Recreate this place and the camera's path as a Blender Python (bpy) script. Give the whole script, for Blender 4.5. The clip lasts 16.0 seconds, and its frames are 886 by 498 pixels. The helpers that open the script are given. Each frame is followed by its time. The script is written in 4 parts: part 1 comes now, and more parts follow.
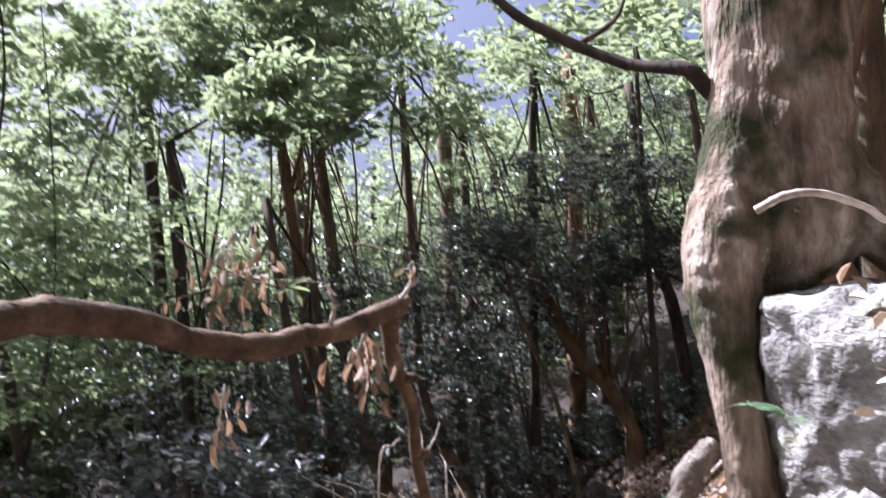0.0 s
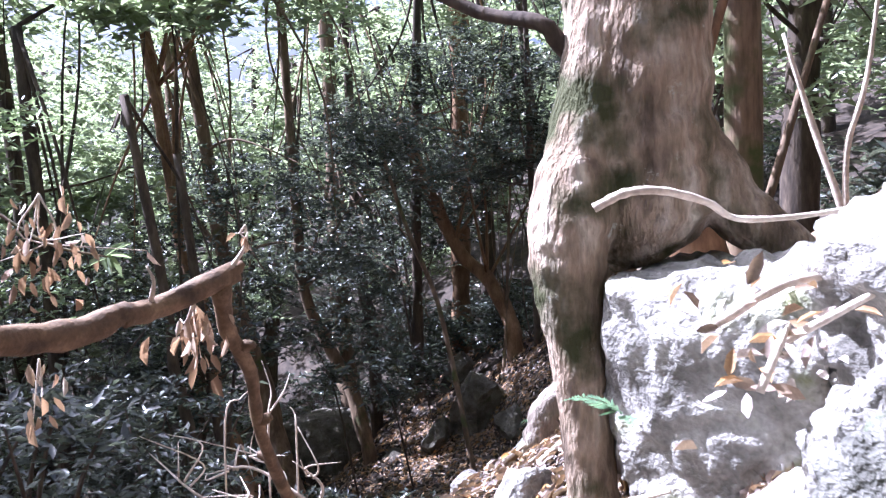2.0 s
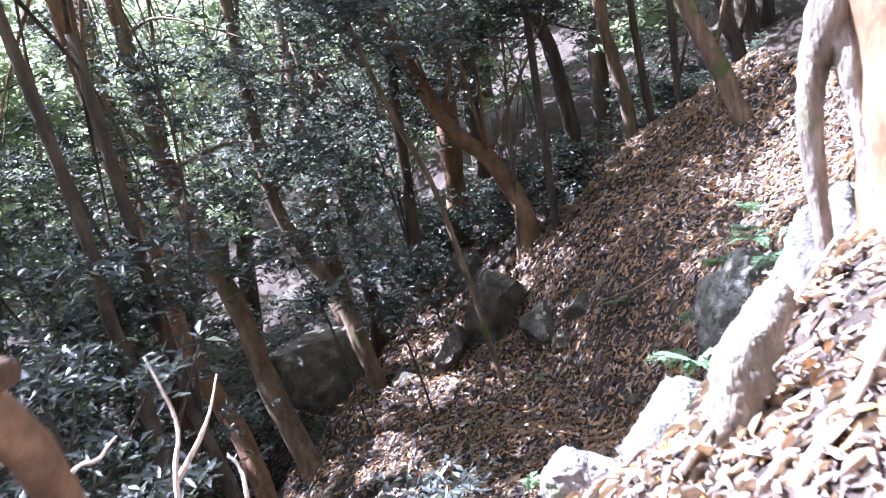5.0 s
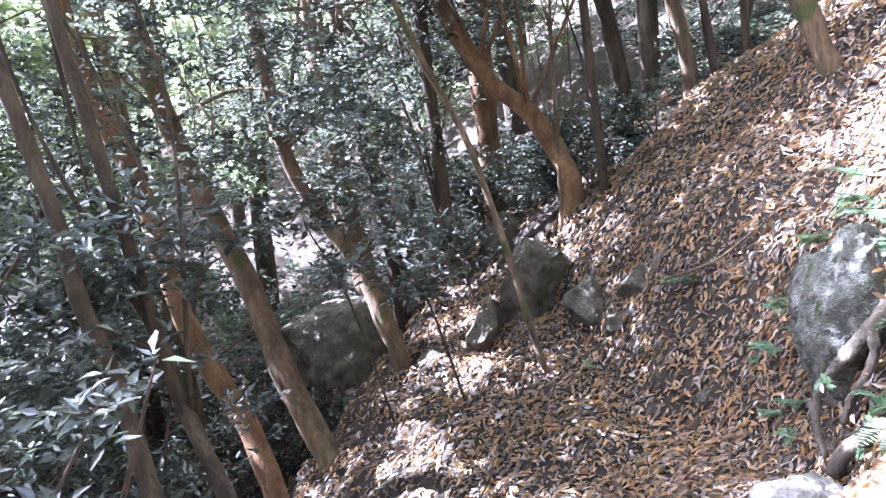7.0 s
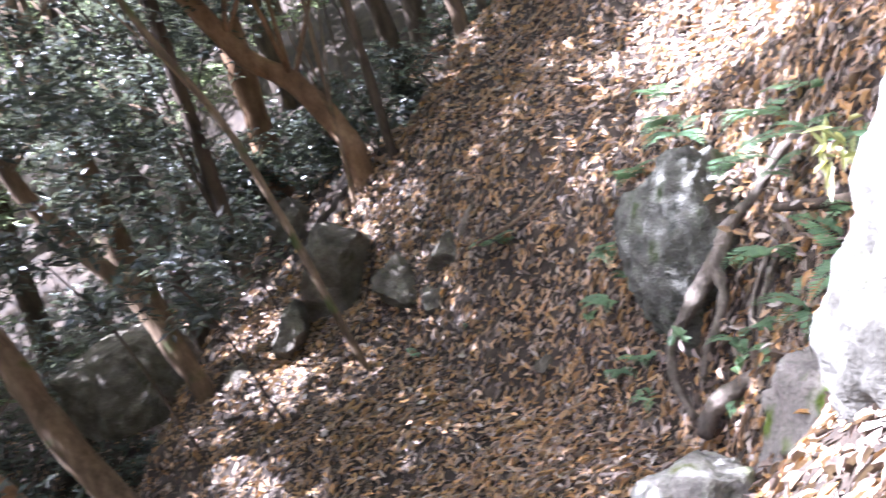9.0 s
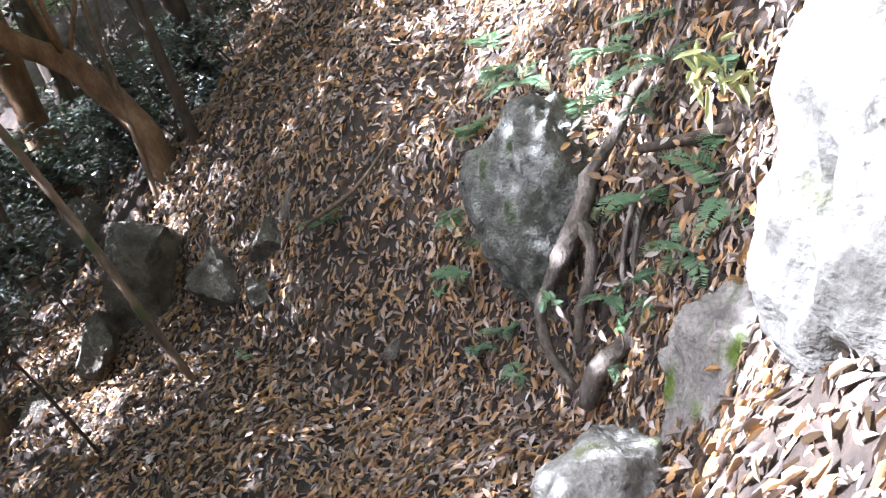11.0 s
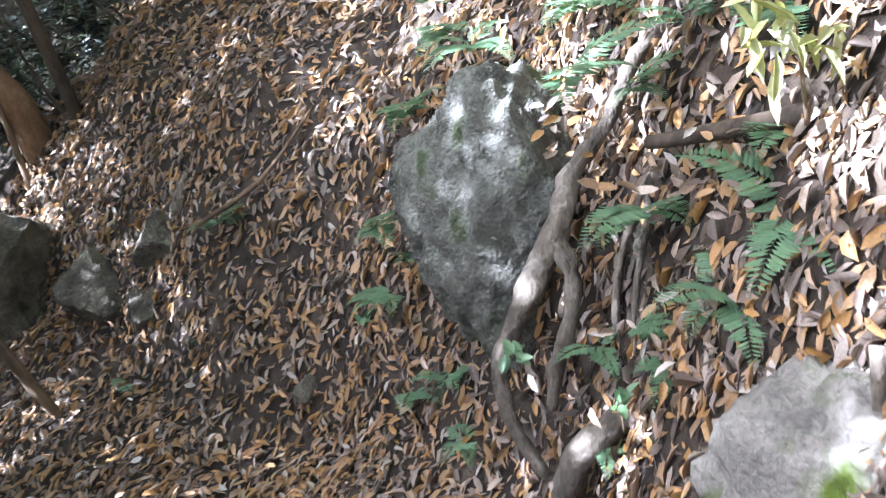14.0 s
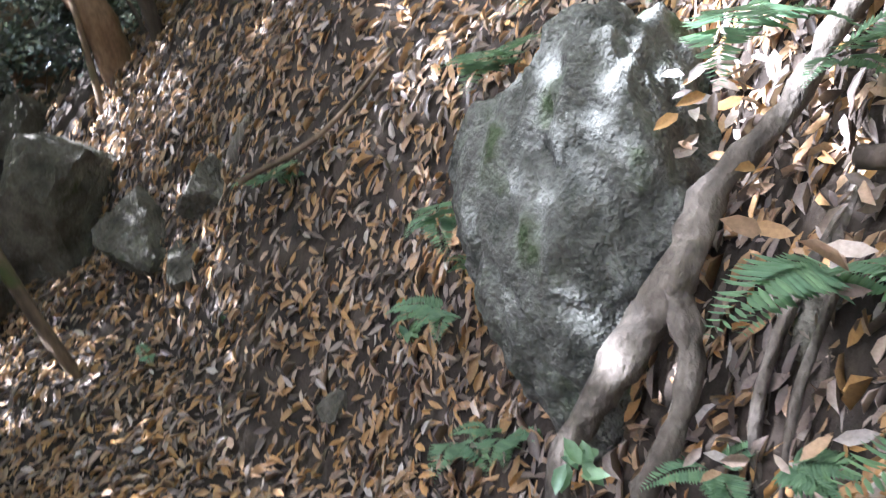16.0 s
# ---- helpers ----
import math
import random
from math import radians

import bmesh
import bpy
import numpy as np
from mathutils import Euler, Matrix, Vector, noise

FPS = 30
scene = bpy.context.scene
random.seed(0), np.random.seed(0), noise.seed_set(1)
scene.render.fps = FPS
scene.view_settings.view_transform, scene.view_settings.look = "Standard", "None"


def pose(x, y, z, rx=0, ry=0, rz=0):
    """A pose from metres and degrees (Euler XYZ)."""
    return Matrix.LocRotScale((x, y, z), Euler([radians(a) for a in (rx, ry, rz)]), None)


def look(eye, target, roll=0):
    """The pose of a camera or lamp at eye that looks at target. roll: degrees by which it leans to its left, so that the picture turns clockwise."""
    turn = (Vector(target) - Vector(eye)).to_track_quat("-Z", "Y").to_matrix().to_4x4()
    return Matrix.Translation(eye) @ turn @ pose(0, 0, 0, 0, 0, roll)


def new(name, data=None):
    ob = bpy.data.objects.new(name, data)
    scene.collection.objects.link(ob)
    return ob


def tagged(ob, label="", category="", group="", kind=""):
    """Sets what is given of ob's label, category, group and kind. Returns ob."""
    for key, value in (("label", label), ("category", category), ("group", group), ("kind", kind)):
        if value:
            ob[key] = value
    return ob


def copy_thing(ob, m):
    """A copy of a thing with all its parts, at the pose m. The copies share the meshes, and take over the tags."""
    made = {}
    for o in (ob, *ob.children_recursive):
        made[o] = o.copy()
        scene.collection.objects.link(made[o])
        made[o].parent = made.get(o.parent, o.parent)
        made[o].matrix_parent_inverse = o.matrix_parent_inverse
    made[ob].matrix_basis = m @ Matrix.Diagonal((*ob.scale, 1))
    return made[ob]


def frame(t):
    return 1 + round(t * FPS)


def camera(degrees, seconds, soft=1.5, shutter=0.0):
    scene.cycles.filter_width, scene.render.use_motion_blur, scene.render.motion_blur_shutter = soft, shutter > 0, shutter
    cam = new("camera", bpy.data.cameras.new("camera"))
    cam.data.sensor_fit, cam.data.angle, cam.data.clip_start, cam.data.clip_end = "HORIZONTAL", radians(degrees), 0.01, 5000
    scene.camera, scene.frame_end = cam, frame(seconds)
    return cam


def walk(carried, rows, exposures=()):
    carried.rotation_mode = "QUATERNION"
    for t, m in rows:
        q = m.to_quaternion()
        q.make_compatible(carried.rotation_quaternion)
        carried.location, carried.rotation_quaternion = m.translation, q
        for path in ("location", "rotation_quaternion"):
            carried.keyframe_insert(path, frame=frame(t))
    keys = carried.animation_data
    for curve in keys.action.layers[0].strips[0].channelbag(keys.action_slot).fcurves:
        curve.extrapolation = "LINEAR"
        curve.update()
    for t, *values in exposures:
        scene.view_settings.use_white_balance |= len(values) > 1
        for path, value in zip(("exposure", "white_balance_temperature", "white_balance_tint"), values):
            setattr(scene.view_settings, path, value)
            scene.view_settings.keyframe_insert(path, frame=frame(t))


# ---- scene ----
cam = camera(54.0, 16.0, 1.25, 0.45)
EXPOSURES = [(0, 1.65, 5300, 24), (0.5, 1.95, 5150, 24), (1.5, 2.45, 5000, 25), (2.5, 2.4, 5000, 26), (4, 3.15, 4950, 25), (5, 3.25, 4950, 26), (7.4, 4.15, 4900, 24), (8.5, 3.45, 5150, 25), (9.5, 3.65, 5200, 21), (10, 3.55, 5200, 20), (12.5, 3.15, 5100, 14), (14, 3.4, 5050, 14), (16, 3.4, 5100, 14)]
PATH = [
    (0, (-0.35, -0.403, 1.532), (-0.416, 1.589, 1.702), -1.2),
    (0.5, (-0.316, -0.364, 1.58), (-0.308, 1.636, 1.579), 1.1),
    (1, (-0.304, -0.336, 1.609), (-0.295, 1.662, 1.526), 0.8),
    (1.5, (-0.189, -0.309, 1.783), (-0.16, 1.684, 1.62), -1.5),
    (2, (-0.155, -0.197, 1.844), (0.017, 1.792, 1.726), -1.2),
    (2.5, (-0.193, 0.063, 1.784), (-0.203, 2.06, 1.675), 0.7),
    (3, (-0.121, 0.416, 1.704), (-0.314, 2.399, 1.531), -1.1),
    (3.5, (-0.194, 0.881, 1.61), (-0.156, 2.872, 1.416), -4.1),
    (4, (-0.193, 1.272, 1.583), (-0.109, 3.259, 1.371), -6.3),
    (4.5, (-0.211, 1.697, 1.566), (-0.095, 3.675, 1.291), -8.1),
    (5, (-0.229, 2.109, 1.539), (-0.028, 4.065, 1.174), -8.1),
    (5.2, (-0.213, 2.288, 1.558), (-0.042, 4.25, 1.208), -8.6),
    (7.3, (-0.21, 3.61, 1.386), (-0.078, 5.549, 0.912), -7.8),
    (7.5, (-0.203, 3.743, 1.377), (-0.085, 5.678, 0.886), -8.7),
    (8, (-0.048, 3.984, 1.477), (0.048, 5.895, 0.893), -12.2),
    (8.5, (-0.047, 4.263, 1.352), (0.285, 6.146, 0.767), -13.7),
    (9, (0.098, 4.474, 1.26), (0.638, 6.302, 0.654), -15.6),
    (9.5, (0.13, 4.657, 1.211), (0.841, 6.394, 0.522), -11.4),
    (10, (0.147, 4.821, 1.116), (0.87, 6.53, 0.371), -13.4),
    (10.2, (0.151, 4.874, 1.085), (0.962, 6.564, 0.387), -16.8),
    (12.3, (0.317, 5.47, 0.954), (1.305, 7.0, 0.127), -15.4),
    (12.5, (0.381, 5.517, 0.898), (1.359, 7.061, 0.087), -17.1),
    (13, (0.539, 5.721, 0.843), (1.537, 7.264, 0.055), -17.0),
    (13.5, (0.665, 5.92, 0.78), (1.654, 7.452, -0.041), -16.8),
    (14, (0.866, 6.146, 0.706), (1.842, 7.681, -0.126), -15.2),
    (14.5, (1.125, 6.436, 0.567), (2.142, 7.951, -0.252), -14.1),
    (15, (1.383, 6.743, 0.409), (2.39, 8.308, -0.321), -14.1),
    (15.5, (1.548, 6.96, 0.262), (2.367, 8.641, -0.446), -13.6),
    (16, (1.602, 6.927, 0.358), (2.301, 8.596, -0.494), -12.0),
]
walk(cam, [(t, look(eye, target, roll)) for t, eye, target, roll in PATH], EXPOSURES)

# ---- light ----
SUN = Vector((-0.565, 0.265, 0.78)).normalized()
world = bpy.data.worlds.new("sky")
scene.world = world
world.use_nodes = True
sky = world.node_tree.nodes.new("ShaderNodeTexSky")
sky.sky_type, sky.sun_disc = "NISHITA", False
sky.dust_density, sky.air_density = 9.0, 0.6
sky.sun_elevation, sky.sun_rotation = math.asin(SUN.z), math.atan2(SUN.x, SUN.y)
world.node_tree.links.new(sky.outputs[0], world.node_tree.nodes["Background"].inputs[0])
world.node_tree.nodes["Background"].inputs[1].default_value = 0.06
sun = new("sun", bpy.data.lights.new("sun", "SUN"))
sun.data.energy, sun.data.angle, sun.data.color = 5.0, radians(0.5), (1.0, 0.95, 0.88)
sun.matrix_world = look(SUN * 50, (0, 0, 0))


# ---- materials ----
def material(name, colours, scale=6.0, fine=40.0, rough=0.8, bump=0.3, spec=0.3, stretch=(1, 1, 1), moss=None, translucent=None, tone=False, bump_size=0.02, specks=None):
    """Noise-mixed colours at two scales with bump; moss: (colour, threshold) in patches; translucent: colour let through; tone: colour by the mesh's own tone value."""
    m = bpy.data.materials.new(name)
    m.use_nodes = True
    nt = m.node_tree
    n, l = nt.nodes, nt.links
    bsdf = n["Principled BSDF"]
    bsdf.inputs["Roughness"].default_value = rough
    bsdf.inputs["Specular IOR Level"].default_value = spec
    co = n.new("ShaderNodeTexCoord")
    mp = n.new("ShaderNodeMapping")
    mp.inputs["Scale"].default_value = stretch
    geo = n.new("ShaderNodeNewGeometry")
    l.new(geo.outputs["Position"], mp.inputs["Vector"])
    big = n.new("ShaderNodeTexNoise")
    big.inputs["Scale"].default_value, big.inputs["Detail"].default_value = scale, 6
    small = n.new("ShaderNodeTexNoise")
    small.inputs["Scale"].default_value, small.inputs["Detail"].default_value = fine, 4
    l.new(mp.outputs[0], big.inputs["Vector"])
    l.new(mp.outputs[0], small.inputs["Vector"])
    ramp = n.new("ShaderNodeValToRGB")
    e = ramp.color_ramp.elements
    for k, c in enumerate(colours):
        at = k / (len(colours) - 1)
        at = at if tone else 0.28 + 0.44 * at
        el = e[k] if k < 2 else e.new(at)
        el.position = at
        el.color = (*c, 1)
    if len(colours) > 2:
        for k, c in enumerate(colours):
            e[k].position = (k / (len(colours) - 1)) if tone else 0.28 + 0.44 * k / (len(colours) - 1)
            e[k].color = (*c, 1)
    if tone:
        at = n.new("ShaderNodeAttribute")
        at.attribute_name = "tone"
        l.new(at.outputs["Fac"], ramp.inputs[0])
    else:
        l.new(big.outputs["Fac"], ramp.inputs[0])
    mix = n.new("ShaderNodeMix")
    mix.data_type, mix.blend_type = "RGBA", "OVERLAY"
    mix.inputs["Factor"].default_value = 0.55
    l.new(ramp.outputs[0], mix.inputs["A"])
    l.new(small.outputs["Fac"], mix.inputs["B"])
    out = mix.outputs["Result"]
    if moss:
        patch = n.new("ShaderNodeTexNoise")
        patch.inputs["Scale"].default_value, patch.inputs["Detail"].default_value = moss[2], 8
        l.new(geo.outputs["Position"], patch.inputs["Vector"])
        cut = n.new("ShaderNodeMapRange")
        cut.inputs["From Min"].default_value, cut.inputs["From Max"].default_value = moss[1], moss[1] + 0.12
        l.new(patch.outputs["Fac"], cut.inputs["Value"])
        over = n.new("ShaderNodeMix")
        over.data_type = "RGBA"
        l.new(cut.outputs[0], over.inputs["Factor"])
        l.new(out, over.inputs["A"])
        over.inputs["B"].default_value = (*moss[0], 1)
        out = over.outputs["Result"]
    if specks:
        dots = n.new("ShaderNodeTexNoise")
        dots.inputs["Scale"].default_value, dots.inputs["Detail"].default_value, dots.inputs["Roughness"].default_value = specks[2], 10, 0.7
        l.new(geo.outputs["Position"], dots.inputs["Vector"])
        rim = n.new("ShaderNodeMapRange")
        rim.inputs["From Min"].default_value, rim.inputs["From Max"].default_value, rim.inputs["To Max"].default_value = specks[1], specks[1] + 0.05, 0.85
        l.new(dots.outputs["Fac"], rim.inputs["Value"])
        lichen = n.new("ShaderNodeMix")
        lichen.data_type = "RGBA"
        l.new(rim.outputs[0], lichen.inputs["Factor"])
        l.new(out, lichen.inputs["A"])
        lichen.inputs["B"].default_value = (*specks[0], 1)
        out = lichen.outputs["Result"]
    l.new(out, bsdf.inputs["Base Color"])
    if bump:
        add = n.new("ShaderNodeMath")
        add.operation = "MULTIPLY_ADD"
        add.inputs[1].default_value = 0.4
        l.new(small.outputs["Fac"], add.inputs[0])
        l.new(big.outputs["Fac"], add.inputs[2])
        b = n.new("ShaderNodeBump")
        b.inputs["Strength"].default_value, b.inputs["Distance"].default_value = bump, bump_size
        l.new(add.outputs[0], b.inputs["Height"])
        l.new(b.outputs[0], bsdf.inputs["Normal"])
    if translucent:
        tr = n.new("ShaderNodeBsdfTranslucent")
        tr.inputs[0].default_value = (*translucent[0], 1)
        ms = n.new("ShaderNodeMixShader")
        ms.inputs[0].default_value = translucent[1]
        l.new(bsdf.outputs[0], ms.inputs[1])
        l.new(tr.outputs[0], ms.inputs[2])
        l.new(ms.outputs[0], n["Material Output"].inputs[0])
    return m


EARTH = material("earth", [(0.016, 0.012, 0.01), (0.038, 0.028, 0.021), (0.07, 0.052, 0.038)], 5, 60, 0.95, 0.8)
LITTER = material("litter", [(0.05, 0.037, 0.031), (0.11, 0.082, 0.068), (0.18, 0.138, 0.115), (0.27, 0.213, 0.18), (0.36, 0.19, 0.055), (0.39, 0.325, 0.28), (0.54, 0.50, 0.47)], 20, 120, 0.5, 0.2, 0.5, tone=True,
                  translucent=((0.42, 0.29, 0.15), 0.12))
DEAD_LEAF = material("dead_leaf", [(0.17, 0.10, 0.065), (0.34, 0.24, 0.165), (0.52, 0.43, 0.34)], 9, 90, 0.6, 0.2, tone=True, translucent=((0.45, 0.28, 0.15), 0.25))
LEAF = material("evergreen_leaf", [(0.022, 0.027, 0.024), (0.045, 0.052, 0.046), (0.09, 0.10, 0.088)], 3, 60, 0.27, 0.1, 0.75, tone=True, translucent=((0.24, 0.27, 0.17), 0.18))
# paler than LEAF; on upper crowns it stands in for backlight
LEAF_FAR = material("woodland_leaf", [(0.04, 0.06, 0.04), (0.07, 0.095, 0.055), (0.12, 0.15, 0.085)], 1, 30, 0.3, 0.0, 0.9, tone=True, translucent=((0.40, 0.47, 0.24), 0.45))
LEAF_BRIGHT = material("bright_leaf", [(0.055, 0.085, 0.045), (0.09, 0.13, 0.065), (0.14, 0.18, 0.09)], 3, 40, 0.4, 0.1, 0.5, tone=True, translucent=((0.36, 0.45, 0.20), 0.4))
FERN = material("fern_green", [(0.07, 0.12, 0.075), (0.11, 0.18, 0.10), (0.17, 0.26, 0.13)], 8, 60, 0.45, 0.1, 0.5, tone=True, translucent=((0.25, 0.42, 0.17), 0.25))
YELLOW_LEAF = material("yellow_leaf", [(0.20, 0.22, 0.09), (0.32, 0.33, 0.16), (0.45, 0.43, 0.29)], 8, 60, 0.4, 0.1, 0.5, tone=True, translucent=((0.6, 0.6, 0.15), 0.3))
BARK = material("bark", [(0.07, 0.05, 0.035), (0.15, 0.105, 0.07), (0.24, 0.17, 0.11)], 9, 45, 0.9, 0.8, 0.2, (1, 1, 0.22), ((0.07, 0.08, 0.03), 0.56, 3.0))
BARK_RED = material("orange_bark", [(0.09, 0.05, 0.028), (0.18, 0.105, 0.057), (0.27, 0.17, 0.10)], 7, 50, 0.8, 0.6, 0.25, (1, 1, 0.4))
BARK_DARK = material("dark_bark", [(0.03, 0.024, 0.02), (0.07, 0.053, 0.04), (0.12, 0.09, 0.065)], 9, 50, 0.9, 0.7, 0.2, (1, 1, 0.25))
BARK_BIG = material("old_bark", [(0.08, 0.058, 0.04), (0.28, 0.21, 0.15), (0.48, 0.41, 0.335)], 11, 70, 0.9, 1.0, 0.2, (1, 1, 0.3), ((0.05, 0.052, 0.022), 0.52, 3.4), bump_size=0.06, specks=((0.42, 0.42, 0.36), 0.63, 9.0))
ROOT = material("root_bark", [(0.045, 0.037, 0.03), (0.11, 0.09, 0.072), (0.21, 0.175, 0.145)], 10, 60, 0.85, 0.9, 0.3, (1, 1, 0.6), bump_size=0.03)
# sunlit white of the t2 roots and the stump is put into this bark
BARK_PALE = material("pale_bark", [(0.08, 0.064, 0.05), (0.20, 0.168, 0.135), (0.38, 0.335, 0.285)], 12, 70, 0.9, 1.0, 0.2, (1, 1, 0.25), ((0.16, 0.15, 0.08), 0.58, 5.0), bump_size=0.05)
DRY = material("bare_wood", [(0.34, 0.28, 0.22), (0.52, 0.44, 0.36), (0.64, 0.57, 0.5)], 8, 60, 0.75, 0.4, 0.3)
BRANCH = material("branch_wood", [(0.05, 0.032, 0.019), (0.115, 0.072, 0.04), (0.23, 0.155, 0.09)], 9, 60, 0.75, 0.5, 0.3)
STONE = material("grey_stone", [(0.05, 0.05, 0.042), (0.12, 0.116, 0.10), (0.25, 0.245, 0.215)], 6, 60, 0.9, 1.0, 0.25, moss=((0.06, 0.075, 0.035), 0.56, 6.0), bump_size=0.07, specks=((0.30, 0.30, 0.27), 0.63, 20.0))
STONE_PALE = material("pale_stone", [(0.07, 0.065, 0.055), (0.27, 0.255, 0.23), (0.50, 0.48, 0.45)], 5, 50, 0.9, 1.0, 0.25, moss=((0.20, 0.21, 0.11), 0.58, 5.0), bump_size=0.04)
STONE_MID = material("weathered_stone", [(0.035, 0.032, 0.026), (0.11, 0.104, 0.09), (0.33, 0.315, 0.29)], 4, 40, 0.9, 1.0, 0.25, moss=((0.08, 0.085, 0.04), 0.57, 5.0), bump_size=0.035, specks=((0.05, 0.047, 0.04), 0.58, 5.0))
STONE_MOSS = material("mossy_stone", [(0.12, 0.11, 0.10), (0.22, 0.20, 0.18), (0.34, 0.32, 0.29)], 5, 50, 0.95, 1.0, 0.2, moss=((0.085, 0.115, 0.02), 0.54, 4.5), bump_size=0.04)
STONE_DARK = material("dark_stone", [(0.05, 0.043, 0.033), (0.115, 0.102, 0.08), (0.20, 0.18, 0.145)], 5, 50, 0.9, 1.0, 0.25, moss=((0.055, 0.058, 0.03), 0.60, 4.0), bump_size=0.06, specks=((0.22, 0.21, 0.18), 0.62, 12.0))

# ---- lie of the land ----
YS = [-60, -10, -3, -0.4, 0.1, 1.3, 2.1, 3.0, 3.7, 4.8, 5.5, 6.4, 6.95, 8.0, 9.2, 10.0, 11.0, 13.0, 16.0, 25.0, 60.0]
XS = [-0.3, -0.3, -0.3, -0.3, -0.2, 0.1, 0.3, 0.1, -0.2, 0.15, 0.4, 1.2, 1.9, 2.3, 2.35, 2.05, 1.85, 1.6, 1.3, 0.5, 0.0]
PS = [2.0, 0.6, 0.25, 0.25, 0.42, 0.4, 0.38, 0.3, 0.16, -0.02, -0.25, -0.78, -1.12, -1.5, -1.78, -1.9, -1.9, -1.75, -1.3, 1.2, 9.0]
RS = [0.8, 0.8, 1.0, 1.2, 1.2, 1.15, 1.1, 0.8, 0.58, 0.62, 0.52, 0.6, 1.1, 1.5, 1.3, 1.05, 1.02, 1.0, 0.85, 0.6, 0.4]
LS = [0.5, 0.5, 0.5, 0.5, 0.5, 0.4, 0.35, 0.25, 0.15, 0.15, 0.4, 0.4, 0.38, 0.36, 0.34, 0.33, 0.33, 0.33, 0.3, 0.2, 0.1]


RIDGE_X = [-4.0, -1.2, -0.3, 0.5, 1.6, 2.4, 2.9, 4.0, 5.0, 8.0]
RIDGE_Y = [11.5, 12.9, 14.2, 15.1, 15.7, 14.5, 13.9, 14.2, 13.6, 13.0]


def height(x, y):
    """Ground height: a bank that climbs on one side of the trail and a hollow on the other."""
    x, y = np.asarray(x, float), np.asarray(y, float)
    px, pz, r, l = (np.interp(y, YS, s) for s in (XS, PS, RS, LS))
    d = x - px
    up = r * np.clip(d, 0, 1.3) + 0.7 * r * np.clip(d - 1.3, 0, 3) + 0.42 * np.clip(d - 4.3, 0, 30)
    down = l * np.clip(-d, 0, 0.6) + (l + 0.12) * np.clip(-d - 0.6, 0, 4.5) - 0.12 * np.clip(-d - 5.1, 0, 6) - 0.4 * np.clip(-d - 11, 0, 40)
    wave = 0.05 * np.sin(2.1 * x + 0.7 * y) + 0.04 * np.sin(3.3 * y - 1.9 * x + 1) + 0.02 * np.sin(7.1 * x + 5.3 * y) + 0.015 * np.sin(9.7 * y - 6.1 * x)
    past = np.clip(y - np.interp(x, RIDGE_X, RIDGE_Y), 0, 2.2)
    return pz + up - down + wave - 0.85 * past


def height1(x, y):
    return float(height(x, y))


# ---- mesh helpers ----
def mesh_from(name, verts, faces, mat, smooth=False, tone=None):
    me = bpy.data.meshes.new(name)
    verts = np.asarray(verts, np.float32)
    faces = np.asarray(faces, np.int32)
    k = faces.shape[1]
    me.vertices.add(len(verts))
    me.vertices.foreach_set("co", verts.ravel())
    me.loops.add(faces.size)
    me.loops.foreach_set("vertex_index", faces.ravel())
    me.polygons.add(len(faces))
    me.polygons.foreach_set("loop_start", np.arange(0, faces.size, k, dtype=np.int32))
    if smooth:
        me.polygons.foreach_set("use_smooth", np.ones(len(faces), bool))
    if tone is not None:
        at = me.attributes.new("tone", "FLOAT", "POINT")
        at.data.foreach_set("value", np.asarray(tone, np.float32))
    me.update(calc_edges=True)
    me.materials.append(mat)
    return me


def unit(v):
    return v / np.maximum(np.linalg.norm(v, axis=-1, keepdims=True), 1e-9)


def leaves(name, at, along, up, length, width, mat, tone, curl=0.15, fold=0.2, simple=False):
    """One mesh of many leaves: base point, direction, rough upward side, sizes; each leaf is a folded, curled blade of four faces."""
    n = len(at)
    along = unit(along)
    side = unit(np.cross(along, up))
    nor = np.cross(side, along)
    L, W = np.broadcast_to(length, n)[:, None], np.broadcast_to(width, n)[:, None]
    c = np.broadcast_to(curl, n)[:, None]
    base = at
    tip = at + along * L - nor * L * c * 0.3
    l1 = at + along * L * 0.42 + side * W * 0.5 + nor * (L * c * 0.4 + W * fold)
    r1 = at + along * L * 0.42 - side * W * 0.5 + nor * (L * c * 0.4 + W * fold)
    if simple:
        v = np.stack([base, l1, tip, r1], 1).reshape(-1, 3)
        o = np.arange(n)[:, None] * 4
        return mesh_from(name, v, np.concatenate([o + [0, 2, 1], o + [0, 3, 2]], 0), mat, tone=np.repeat(tone, 4))
    rise = nor * (L * c * 0.4 + W * fold)
    l2, r2 = at + along * L * 0.7 + side * W * 0.4 + rise * 0.8, at + along * L * 0.7 - side * W * 0.4 + rise * 0.8
    l0, r0 = at + along * L * 0.3 + side * W * 0.45 + rise, at + along * L * 0.3 - side * W * 0.45 + rise
    v = np.stack([base, l0, l2, tip, r2, r0], 1).reshape(-1, 3)
    o = np.arange(n)[:, None] * 6
    return mesh_from(name, v, np.concatenate([o + [0, 2, 1], o + [0, 3, 2], o + [0, 4, 3], o + [0, 5, 4]], 0), mat, tone=np.repeat(tone, 6))


